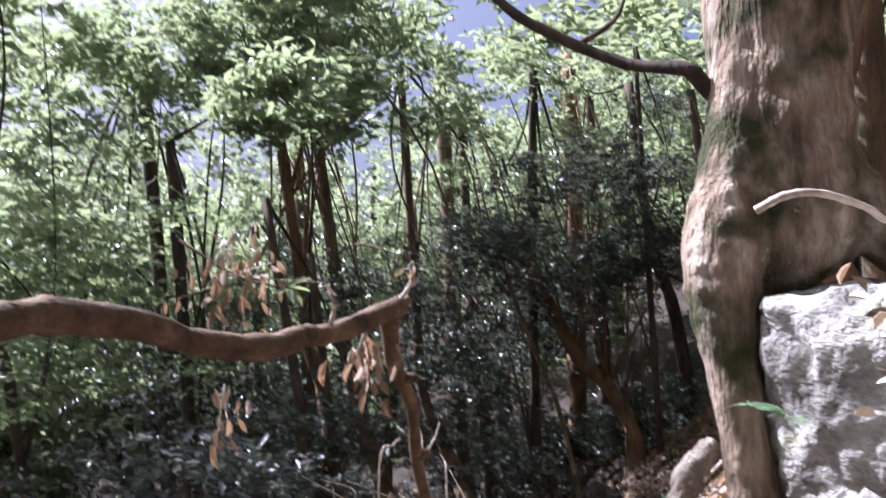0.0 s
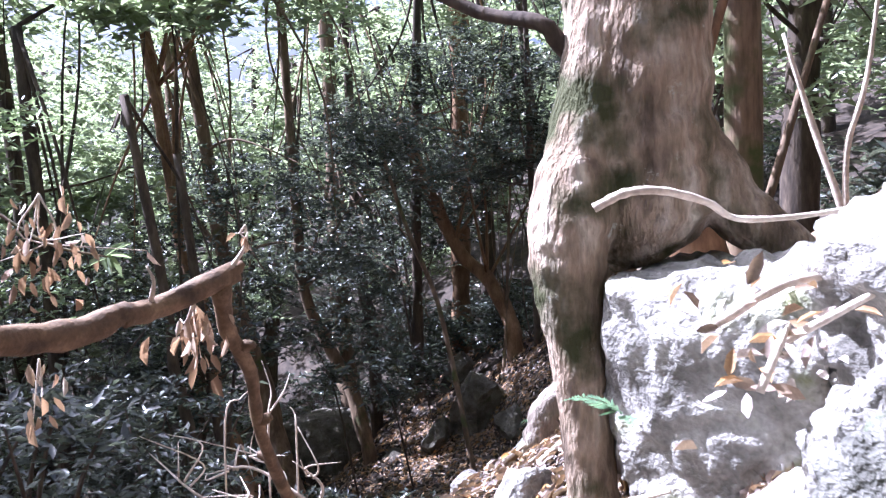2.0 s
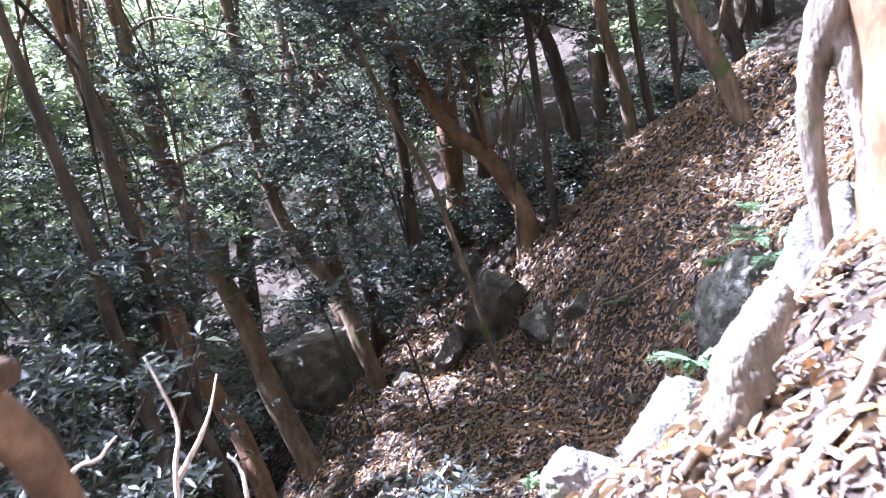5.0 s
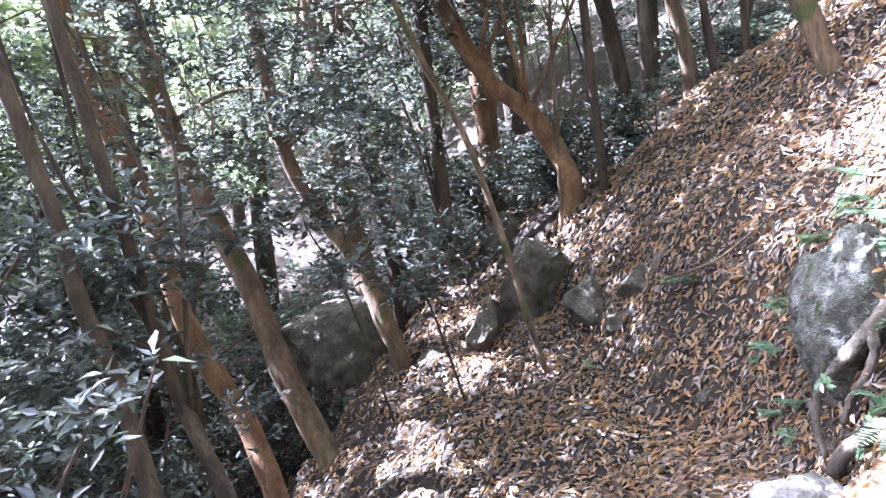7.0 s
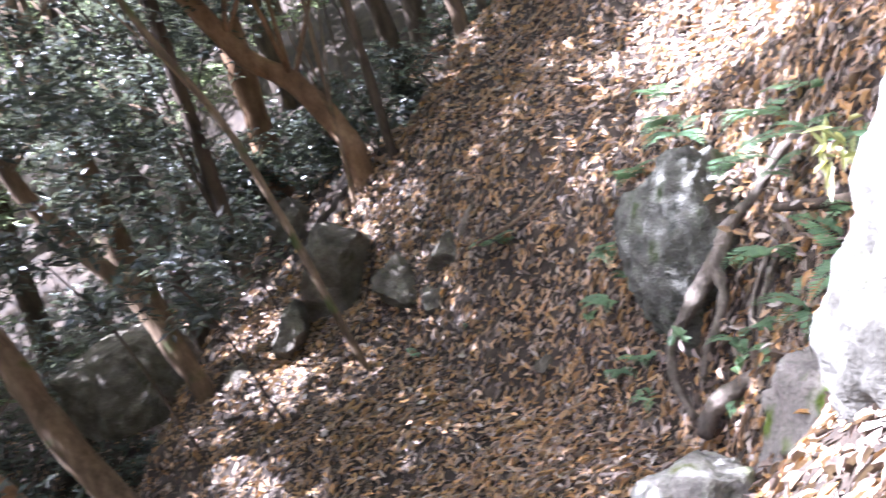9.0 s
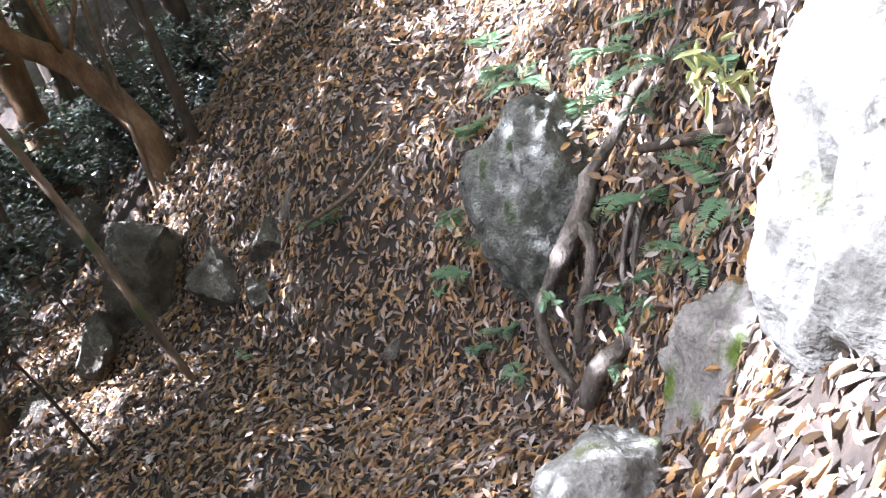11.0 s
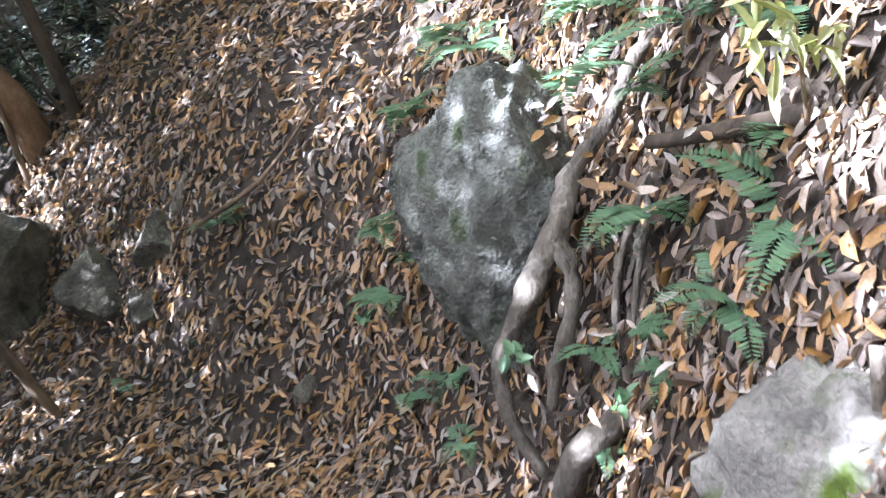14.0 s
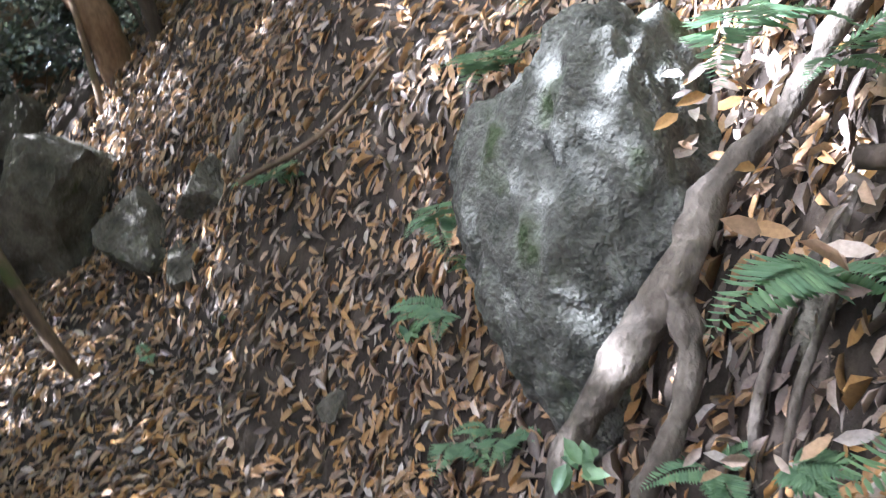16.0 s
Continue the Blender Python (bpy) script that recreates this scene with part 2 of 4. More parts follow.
def spline(pts, n):
    """A smooth run through the points, n steps for each stretch."""
    p = np.asarray(pts, float)
    q = np.vstack([2 * p[0] - p[1], p, 2 * p[-1] - p[-2]])
    out = []
    for i in range(1, len(q) - 2):
        for t in np.arange(n) / n:
            out.append(0.5 * (2 * q[i] + (q[i + 1] - q[i - 1]) * t + (2 * q[i - 1] - 5 * q[i] + 4 * q[i + 1] - q[i + 2]) * t * t + (3 * q[i] - q[i - 1] - 3 * q[i + 1] + q[i + 2]) * t ** 3))
    return np.array(out + [p[-1]])


def tube_data(pts, radii, sides=10, steps=5, rough=0.08, seed=0):
    """Points and faces of a tapered, knobbly limb."""
    rng = np.random.default_rng(seed)
    c = spline(pts, steps)
    r = np.interp(np.linspace(0, 1, len(c)), np.linspace(0, 1, len(radii)), radii)
    tan = unit(np.gradient(c, axis=0))
    ref = np.array([0.31, 0.87, 0.2]) if abs(tan[0][2]) > 0.5 else np.array([0.1, 0.2, 1.0])
    a = unit(np.cross(tan, ref))
    b = np.cross(tan, a)
    ph = np.linspace(0, 2 * np.pi, sides, endpoint=False)
    wob = 1 + rough * rng.standard_normal((len(c), sides)) + rough * 1.5 * rng.standard_normal((len(c), 1)) * 0.6
    v = c[:, None] + r[:, None, None] * wob[..., None] * (np.cos(ph)[None, :, None] * a[:, None] + np.sin(ph)[None, :, None] * b[:, None])
    n = len(c)
    i, j = np.meshgrid(np.arange(n - 1), np.arange(sides), indexing="ij")
    k = (j + 1) % sides
    f = np.stack([i * sides + j, i * sides + k, (i + 1) * sides + k, (i + 1) * sides + j], -1).reshape(-1, 4)
    v = np.vstack([v.reshape(-1, 3), c[:1], c[-1:]])
    e0, e1 = n * sides, n * sides + 1
    js = np.arange(sides)
    ks = (js + 1) % sides
    caps = np.vstack([np.stack([np.full(sides, e0), ks, js, js], -1), np.stack([np.full(sides, e1), (n - 1) * sides + js, (n - 1) * sides + ks, (n - 1) * sides + ks], -1)])
    return v, f, caps


def tubes(name, limbs, mat, smooth=True, rough=0.05):
    """One mesh of several limbs, each (points, radii, sides, seed)."""
    vs, fs, ts, o = [], [], [], 0
    for pts, radii, sides, seed in limbs:
        v, f, caps = tube_data(pts, radii, sides, rough=rough, seed=seed)
        vs.append(v)
        fs.append(f + o)
        ts.append(caps[:, :3] + o)
        o += len(v)
    quads, tris = np.vstack(fs), np.vstack(ts)
    every = np.vstack([quads[:, [0, 1, 2]], quads[:, [0, 2, 3]], tris])
    return mesh_from(name, np.vstack(vs), every, mat, smooth)


def child(name, data, parent, label=""):
    ob = new(name, data)
    ob.parent = parent
    if label:
        tagged(ob, label)
    return ob


def limbs_apart(name, limbs, mat, parent, label="", rough=0.05):
    """Each limb a part of its own."""
    for limb in limbs:
        child(name, tubes(name, [limb], mat, rough=rough), parent, label)


def leaves_apart(name, parent, at, along, up, length, width, mat, tone, curl=0.15, fold=0.2):
    """Each leaf a part of its own."""
    n = len(at)
    at, along, up = (np.asarray(a, float) for a in (at, along, up))
    length, width, curl = (np.broadcast_to(a, n) for a in (length, width, curl))
    for k in range(n):
        s = slice(k, k + 1)
        child(name, leaves(name, at[s], along[s], up[s], length[s], width[s], mat, tone[s], curl=curl[s], fold=fold), parent)


def anchor(name, place, label, category, group=""):
    """An Empty at a thing's base; its parts are built about that point."""
    ob = new(name)
    ob.empty_display_size = 0.1
    ob.location = place
    return tagged(ob, label, category, group)


def rock(name, centre, size, mat, label, seed=1, turn=(0, 0, 0), cuts=7, rough=0.16, sub=5, group="", sharp=False):
    """A weathered stone: a ball cut by random planes, then broken up by noise at three scales."""
    rng = np.random.default_rng(seed)
    bm = bmesh.new()
    bmesh.ops.create_icosphere(bm, subdivisions=sub, radius=1.0)
    dirs = unit(rng.standard_normal((cuts, 3)))
    depth = rng.uniform(0.4, 0.8, cuts) if sharp else rng.uniform(0.55, 0.9, cuts)
    off = Vector(rng.uniform(-50, 50, 3))
    for v in bm.verts:
        p = np.array(v.co)
        for d, h in zip(dirs, depth):
            over = p @ d - h
            if over > 0:
                p = p - d * over * (1.0 if sharp else 0.85)
        q = Vector(p)
        f = noise.noise(q * 1.6 + off) * rough + (abs(noise.noise(q * 3.2 + off)) - abs(noise.noise(q * 6.5 - off)) * 0.7) * rough * 0.9 + noise.noise(q * 11 + off) * rough * 0.2 + noise.noise(q * 25 + off) * rough * 0.08
        v.co = q * (1 + f)
    for f in bm.faces:
        f.smooth = not sharp
    bmesh.ops.scale(bm, vec=size, verts=bm.verts)
    me = bpy.data.meshes.new(name)
    bm.to_mesh(me)
    bm.free()
    me.materials.append(mat)
    ob = new(name, me)
    ob.matrix_world = pose(*centre, *turn)
    return tagged(ob, label, "rock", group)


# ---- ground ----
gx = np.concatenate([-np.geomspace(260, 5.2, 34), np.arange(-5, 7.01, 0.09), np.geomspace(7.3, 260, 34)])
gy = np.concatenate([-np.geomspace(260, 2.2, 30), np.arange(-2, 18.01, 0.09), np.geomspace(18.4, 300, 34)])
GX, GY = np.meshgrid(gx, gy)
gz = height(GX, GY) + np.random.default_rng(3).normal(0, 0.012, GX.shape)
nx = len(gx)
ij = (np.arange(len(gy) - 1)[:, None] * nx + np.arange(nx - 1)[None]).ravel()
ground = new("ground", mesh_from("ground", np.stack([GX, GY, gz], -1).reshape(-1, 3), np.stack([ij, ij + 1, ij + nx + 1, ij + nx], -1), EARTH, True))
tagged(ground, "dark brown woodland soil on a steep slope", "ground", kind="structure")


# ---- foliage helpers ----
def twig_tips(rng, n, radii, clumps, spread):
    """Tips gathered in uneven clumps within an ellipsoid about the origin."""
    d = unit(rng.standard_normal((clumps, 3))) * rng.uniform(0.35, 1.0, (clumps, 1)) ** 0.6 * np.asarray(radii)
    return d[rng.integers(0, clumps, n)] + rng.normal(0, 1, (n, 3)) * spread * np.array([1, 1, 0.55])


def rosettes(name, tips, per, length, width, mat, rng, droop=0.0):
    """Whorls of leaves at twig tips, some flat, some nodding."""
    n = len(tips)
    at = np.repeat(tips, per, 0)
    ang = rng.uniform(0, 2 * np.pi, n)[:, None] + np.arange(per)[None] * 2.4
    ang = ang.ravel() + rng.normal(0, 0.25, n * per)
    lift = rng.normal(0.15 - droop, 0.35, n * per)
    along = np.stack([np.cos(ang), np.sin(ang), lift], -1)
    lean = np.repeat(rng.normal(0, 0.35, (n, 3)), per, 0)
    up = np.array([0, 0, 1.0]) + lean + rng.normal(0, 0.2, (n * per, 3))
    at = at + unit(along) * length * 0.08 + rng.normal(0, length * 0.12, at.shape)
    size = rng.uniform(0.65, 1.15, n * per) * length
    return leaves(name, at, along + lean * 0.4, up, size, size * width, mat, rng.uniform(0, 1, n * per), curl=rng.normal(0.05, 0.1, n * per), simple=True)


def limb_set(rng, start, ends, r0, seed):
    """Boughs from the trunk to points in the crown."""
    out = []
    for k, e in enumerate(ends):
        s = np.asarray(start[k % len(start)], float)
        e = np.asarray(e, float)
        mid = s * 0.5 + e * 0.5 + rng.normal(0, 0.12, 3) * np.linalg.norm(e - s) * 0.6
        out.append(([s, mid, e], [r0, r0 * 0.6, r0 * 0.2], 6, seed + k))
    return out


def tree(name, pts, radii, label, bark, crowns, leaf_mat, leaf_len=0.12, per=6, tips=260, seed=1, group="", sides=12, wide=0.36):
    """A tree about its foot: trunk along pts, boughs and leaf clumps. crowns: (x, y, z, rx, ry, rz), from the foot."""
    rng = np.random.default_rng(seed)
    foot = np.array(pts[-1], float)
    root = anchor(name, tuple(foot), label, "tree", group)
    p = [np.array(q, float) - foot for q in reversed(pts)]
    p[0] = p[0] - [0, 0, 0.25]
    child("trunk", tubes("trunk", [(p, radii, sides, seed)], bark), root)
    boughs, every = [], []
    high = []
    for c in crowns:
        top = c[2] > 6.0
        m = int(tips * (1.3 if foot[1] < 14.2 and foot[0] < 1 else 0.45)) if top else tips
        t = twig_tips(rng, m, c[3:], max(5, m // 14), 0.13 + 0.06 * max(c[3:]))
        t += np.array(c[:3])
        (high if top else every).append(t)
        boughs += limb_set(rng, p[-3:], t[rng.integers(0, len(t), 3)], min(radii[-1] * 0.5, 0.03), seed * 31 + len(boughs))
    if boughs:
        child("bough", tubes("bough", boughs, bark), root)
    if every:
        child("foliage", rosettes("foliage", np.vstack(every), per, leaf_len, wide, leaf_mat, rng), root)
    # upper crowns take the paler leaf, their backlit brightness put into the colour
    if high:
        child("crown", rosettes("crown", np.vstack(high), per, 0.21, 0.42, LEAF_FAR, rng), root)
    return root


def shrub(name, place, radii, label, leaf_mat, stems=7, tips=260, leaf_len=0.11, per=6, seed=1, group="", bark=None, wide=0.38):
    rng = np.random.default_rng(seed)
    root = anchor(name, place, label, "shrub", group)
    c = np.array([0, 0, radii[2] * 1.0])
    t = twig_tips(rng, tips, radii, max(6, tips // 12), 0.08 + 0.05 * max(radii)) + c
    limbs = []
    for k in range(stems):
        e = t[rng.integers(0, len(t))]
        limbs.append(([(rng.normal(0, 0.05), rng.normal(0, 0.05), -0.2), e * 0.5 + rng.normal(0, 0.08, 3), e], [0.022, 0.014, 0.004], 6, seed + k))
    child("stem", tubes("stem", limbs, bark or BARK_DARK), root)
    child("foliage", rosettes("foliage", t, per, leaf_len, wide, leaf_mat, rng), root)
    return root


def settle(pts):
    """Lengthens a trunk down to the soil if its last point hangs above it."""
    pts = [tuple(p) for p in pts]
    x, y, z = pts[-1]
    g = height1(x, y)
    if z > g:
        dx, dy = (x - pts[-2][0]) * 0.3, (y - pts[-2][1]) * 0.3
        pts.append((x + dx, y + dy, height1(x + dx, y + dy)))
    return pts


# ---- old tree astride the rock by the trail ----
FOOT = np.array((0.60, 2.6, 0.55))
big = anchor("old_tree", (0.66, 2.6, 0.55), "thick old tree with mossy flaking bark straddling a pale rock", "tree")


def about(pts):
    return [np.array(p) - FOOT for p in pts]


def blended(ob, size):
    """Melts the limbs of one mesh into a single skin."""
    m = ob.modifiers.new("blend", "REMESH")
    m.mode, m.voxel_size, m.use_smooth_shade = "VOXEL", size, True
    return ob


blended(child("trunk", tubes("trunk", [
    (about([(0.76, 2.66, 1.68), (0.72, 2.65, 1.76), (0.70, 2.65, 1.92), (0.69, 2.66, 2.15), (0.69, 2.67, 2.5), (0.69, 2.68, 3.0), (0.69, 2.7, 3.6)]),
     [0.18, 0.25, 0.26, 0.245, 0.24, 0.238, 0.235], 36, 5),
    (about([(0.55, 2.62, 2.75), (0.53, 2.58, 2.3), (0.48, 2.54, 2.02), (0.43, 2.5, 1.84), (0.41, 2.48, 1.68), (0.41, 2.47, 1.53), (0.425, 2.46, 1.38), (0.45, 2.45, 1.15), (0.47, 2.45, 0.92), (0.49, 2.45, 0.7), (0.52, 2.46, 0.2)]),
     [0.08, 0.105, 0.12, 0.13, 0.13, 0.11, 0.09, 0.08, 0.082, 0.095, 0.12], 24, 6),
    (about([(0.84, 2.62, 2.05), (0.92, 2.58, 1.88), (1.0, 2.54, 1.77), (1.12, 2.5, 1.68), (1.26, 2.46, 1.55)]), [0.10, 0.12, 0.10, 0.08, 0.05], 16, 7)], BARK_BIG, rough=0.03), big), 0.014)
child("trunk", tubes("trunk", [(about([(0.69, 2.7, 3.55), (0.69, 2.75, 5.0), (0.7, 2.8, 7.5)]), [0.235, 0.22, 0.17], 30, 8)], BARK_BIG, rough=0.022), big)
child("bough", tubes("bough", [
    (about([(0.62, 2.62, 2.1), (0.42, 2.6, 2.33), (0.35, 2.6, 2.4), (0.17, 2.72, 2.46), (-0.09, 2.81, 2.61), (-0.29, 2.88, 2.78), (-0.6, 3.0, 3.2), (-0.8, 3.2, 3.9)]), [0.035, 0.03, 0.026, 0.022, 0.02, 0.018, 0.012, 0.006], 10, 15),
    (about([(0.0, 2.78, 2.55), (0.2, 3.0, 2.75), (0.3, 3.2, 3.1)]), [0.014, 0.01, 0.004], 8, 16)], BARK_DARK), big)
rng = np.random.default_rng(77)
tips = twig_tips(rng, 420, (2.0, 2.0, 1.0), 30, 0.25) + np.array([0.9, 0.2, 8.0])
child("bough", tubes("bough", limb_set(rng, about([(0.7, 2.8, 7.0)]), tips[:12], 0.09, 700), BARK), big)
child("foliage", rosettes("foliage", tips, 6, 0.13, 0.36, LEAF, rng), big)

rock("boulder", (0.97, 2.34, 1.20), (0.54, 0.52, 0.63), STONE_PALE, "pale sunlit rock gripped by the old tree's roots", 4, (0, 8, 20), cuts=18, rough=0.14, sub=6)
rock("boulder", (0.95, 1.82, 0.86), (0.36, 0.32, 0.42), STONE_PALE, "pale sunlit rock below the old tree", 6, (0, 10, 60), cuts=18, rough=0.14, sub=6)
rock("boulder", (0.80, 1.15, 1.22), (0.26, 0.22, 0.24), STONE, "rough grey rock on the sunlit bank", 9, (0, 0, 40), rough=0.3)
rock("boulder", (1.3, 1.75, 1.52), (0.42, 0.4, 0.3), STONE_PALE, "pale sunlit rock on the bank", 12, (0, 20, 10), rough=0.2)
rock("boulder", (0.46, 3.3, 0.55), (0.14, 0.14, 0.2), STONE_PALE, "small pale rock beside the trail", 14, (0, 10, 0))
rock("boulder", (0.55, 1.45, 0.8), (0.24, 0.3, 0.34), STONE_PALE, "pale fractured rock at the foot of the bank", 19, (0, 10, 70), rough=0.28)
rock("boulder", (0.95, 1.5, 1.25), (0.3, 0.2, 0.25), STONE_PALE, "pale fractured rock on the bank", 20, (0, 10, 30), rough=0.28)
rock("boulder", (0.62, 1.62, 0.85), (0.2, 0.26, 0.28), STONE_PALE, "pale rock at the foot of the bank", 15, (0, 10, 0), rough=0.25)
rock("boulder", (0.80, 4.9, 0.18), (0.21, 0.22, 0.24), STONE, "grey lichened rock beside the trail", 16, (0, 0, 30))
rock("boulder", (0.48, 5.15, 0.0), (0.16, 0.14, 0.13), STONE_MOSS, "small mossy rock beside the trail", 17)
rock("boulder", (2.12, 6.1, -0.35), (0.52, 0.54, 1.08), STONE_MID, "tall pale sunlit rock face beside the trail", 23, (0, 14, 15), cuts=8, rough=0.2, sub=6)
rock("boulder", (2.3, 6.98, -1.08), (0.42, 0.46, 0.52), STONE_MOSS, "grey rock with a bright green moss patch", 27, (0, 12, -20), cuts=9, rough=0.12, sub=6)
rock("boulder", (1.72, 7.3, -1.2), (0.34, 0.24, 0.28), STONE_PALE, "low pale rock in the leaf litter", 29, (0, 0, 30))
rock("boulder", (2.98, 8.85, -0.72), (0.44, 0.48, 0.66), STONE, "large smooth grey boulder with lichen in the bank", 33, (-14, 26, 6), cuts=8, rough=0.15, sub=6)
rock("boulder", (3.1, 7.3, -0.75), (0.3, 0.5, 0.3), STONE, "grey rock half buried among ferns", 35, (0, 30, 0))
rock("boulder", (3.0, 8.0, -0.74), (0.16, 0.2, 0.2), STONE_DARK, "dark rock half buried under roots", 36, (0, 30, 0))
for k, (p, s) in enumerate([((1.54, 13.3, -1.62), (0.66, 0.50, 0.82)), ((1.90, 12.3, -1.58), (0.40, 0.36, 0.42)), ((0.85, 13.2, -1.94), (0.40, 0.36, 0.44)), ((0.25, 13.3, -2.4), (0.34, 0.30, 0.32)), ((0.35, 12.8, -2.45), (0.2, 0.2, 0.24)),
                            ((2.36, 11.95, -1.34), (0.28, 0.28, 0.36)), ((1.5, 15.1, -1.3), (0.45, 0.35, 0.4)), ((2.29, 10.0, -1.72), (0.11, 0.1, 0.12)), ((2.08, 11.75, -1.62), (0.30, 0.27, 0.30)), ((-0.9, 15.2, -2.4), (1.6, 0.9, 0.9))]):
    rock("boulder", p, s, STONE_DARK, "dark mossy rock among fallen leaves", 40 + k, (0, 15, 25 * k), cuts=18, rough=0.12, sub=5, group="rocks on the leaf slope", sharp=True)

# ---- weathered stump and dead branch ----
st = anchor("stump", (0.74, 4.2, 0.4), "weathered snag with a brown root by the trail, bark paled as sunlit", "stump")
# pale bark all round carries the snag's sunlit white in its colour
child("trunk", tubes("trunk", [([(0.02, 0, -0.3), (-0.03, 0.02, 0.02), (-0.03, 0.02, 0.2), (0.03, 0.04, 0.34), (0.13, 0.07, 0.45), (0.17, 0.08, 0.47)], [0.11, 0.085, 0.075, 0.08, 0.055, 0.02], 18, 3)], BARK_PALE, rough=0.09), st)
limbs_apart("root", [([(0, 0, 0.0), (-0.14, 0.1, -0.1), (-0.3, 0.2, -0.3)], [0.07, 0.05, 0.02], 10, 4)], ROOT, st)

snag = anchor("snag", (2.40, 11.9, -1.45), "pale broken snag standing in the fallen leaves", "stump")
child("trunk", tubes("trunk", [([(0, 0, -0.1), (0.03, 0.0, 0.12), (0.10, -0.04, 0.32), (0.2, -0.08, 0.52), (0.26, -0.1, 0.58)], [0.10, 0.075, 0.055, 0.035, 0.012], 12, 13)], BARK_PALE, rough=0.1), snag)
BR = np.array((-0.5, 3.62, 0.2))
dead = anchor("dead_branch", tuple(BR), "broken orange-brown dead branch bent down across the view", "branch")
limbs_apart("limb", [
    ([np.array(p) - BR for p in [(-2.5, 0.9, 0.0), (-2.0, 1.1, 1.1), (-1.5, 1.5, 1.53), (-1.29, 1.92, 1.55), (-1.18, 2.18, 1.49), (-1.02, 2.45, 1.465), (-0.93, 2.56, 1.50), (-0.85, 2.66, 1.505), (-0.62, 2.86, 1.6)]],
     [0.06, 0.055, 0.05, 0.046, 0.042, 0.045, 0.04, 0.036, 0.04], 16, 11),
    ([np.array(p) - BR for p in [(-0.66, 2.82, 1.56), (-0.66, 2.93, 1.39), (-0.60, 3.03, 1.22), (-0.59, 3.17, 0.97), (-0.55, 3.4, 0.7), (-0.5, 3.58, 0.5), (-0.38, 3.7, 0.28)]],
     [0.036, 0.029, 0.027, 0.025, 0.027, 0.03, 0.035], 14, 12)], BRANCH, dead)
knots = []
for k, (p, d) in enumerate([((-0.63, 2.98, 1.32), (0.06, -0.02, 0.01)), ((-0.59, 3.15, 1.0), (0.05, -0.01, 0.02)), ((-0.9, 2.6, 1.5), (-0.01, -0.05, -0.03)), ((-0.63, 2.86, 1.6), (0.04, 0.02, 0.03)), ((-0.57, 3.3, 0.82), (-0.05, 0, 0.01))]):
    p, d = np.array(p) - BR, np.array(d)
    knots.append(([p, p + d * 0.6, p + d], [0.026, 0.022, 0.012], 8, 60 + k))
limbs_apart("knot", knots, BRANCH, dead)
rng = np.random.default_rng(21)
twigs = []
for k in range(6):
    s = np.array((-0.5, 3.5, 0.5)) - BR + rng.normal(0, 0.06, 3)
    e = s + np.array((rng.uniform(-0.75, 0.1), rng.uniform(-0.15, 0.3), rng.uniform(-0.05, 0.35)))
    mid = (s + e) / 2 + rng.normal(0, 0.07, 3)
    twigs.append(([s, mid, e], [0.010, 0.007, 0.002], 6, 80 + k))
    for j in range(3):
        b = mid * (0.7 - 0.3 * j / 3) + e * (0.3 + 0.3 * j / 3)
        twigs.append(([b, b + rng.normal(0, 0.06, 3) + [0, 0, 0.05], b + rng.normal(0, 0.1, 3) + [0, 0, 0.12]], [0.006, 0.004, 0.0015], 5, 120 + 5 * k + j))
limbs_apart("twig", twigs, DRY, dead)
tw = [((-0.64, 2.84, 1.6), (-0.58, 2.82, 1.68), (-0.56, 2.8, 1.74)), ((-0.85, 2.64, 1.53), (-0.83, 2.6, 1.6), (-0.85, 2.6, 1.65))]
limbs_apart("spur", [([np.array(q) - BR for q in t], [0.01, 0.007, 0.003], 6, 140 + k) for k, t in enumerate(tw)], DRY, dead)


def hanging_leaves(name, place, spread, n, label, mat, length, seed):
    """A bunch of withered leaves that hang from a twig at place."""
    rng = np.random.default_rng(seed)
    at = rng.normal(0, 1, (n, 3)) * np.array(spread)
    along = rng.normal(0, 0.35, (n, 3)) + np.array([0, 0, -1.0])
    up = rng.normal(0, 1, (n, 3))
    size = rng.uniform(0.6, 1.2, n) * length
    root = anchor(name, place, label, "leaves")
    leaves_apart("leaf", root, at, along, up, size, size * 0.38, mat, rng.uniform(0, 1, n), curl=rng.normal(0.15, 0.2, n))
    limbs_apart("twig", [([(0, 0, spread[2] * 1.6 + 0.02), (rng.normal(0, 0.02), 0.01, 0.02), tuple(at[k])], [0.004, 0.003, 0.0015], 5, seed + k) for k in range(min(4, n))], DRY, root)
    return root


hanging_leaves("withered_leaves", (-0.74, 2.8, 1.42), (0.05, 0.05, 0.06), 44, "pale withered leaves hanging under the dead branch", DEAD_LEAF, 0.085, 1)
hanging_leaves("withered_leaves", (-0.57, 2.81, 1.72), (0.015, 0.015, 0.015), 7, "pale withered leaves on the branch tip", DEAD_LEAF, 0.05, 2)
hanging_leaves("withered_leaves", (-1.22, 2.75, 1.72), (0.10, 0.08, 0.09), 60, "brown withered leaves among twigs", DEAD_LEAF, 0.065, 3)
hanging_leaves("withered_leaves", (-1.3, 2.9, 1.2), (0.05, 0.05, 0.06), 12, "brown withered leaves hanging low", DEAD_LEAF, 0.075, 4)

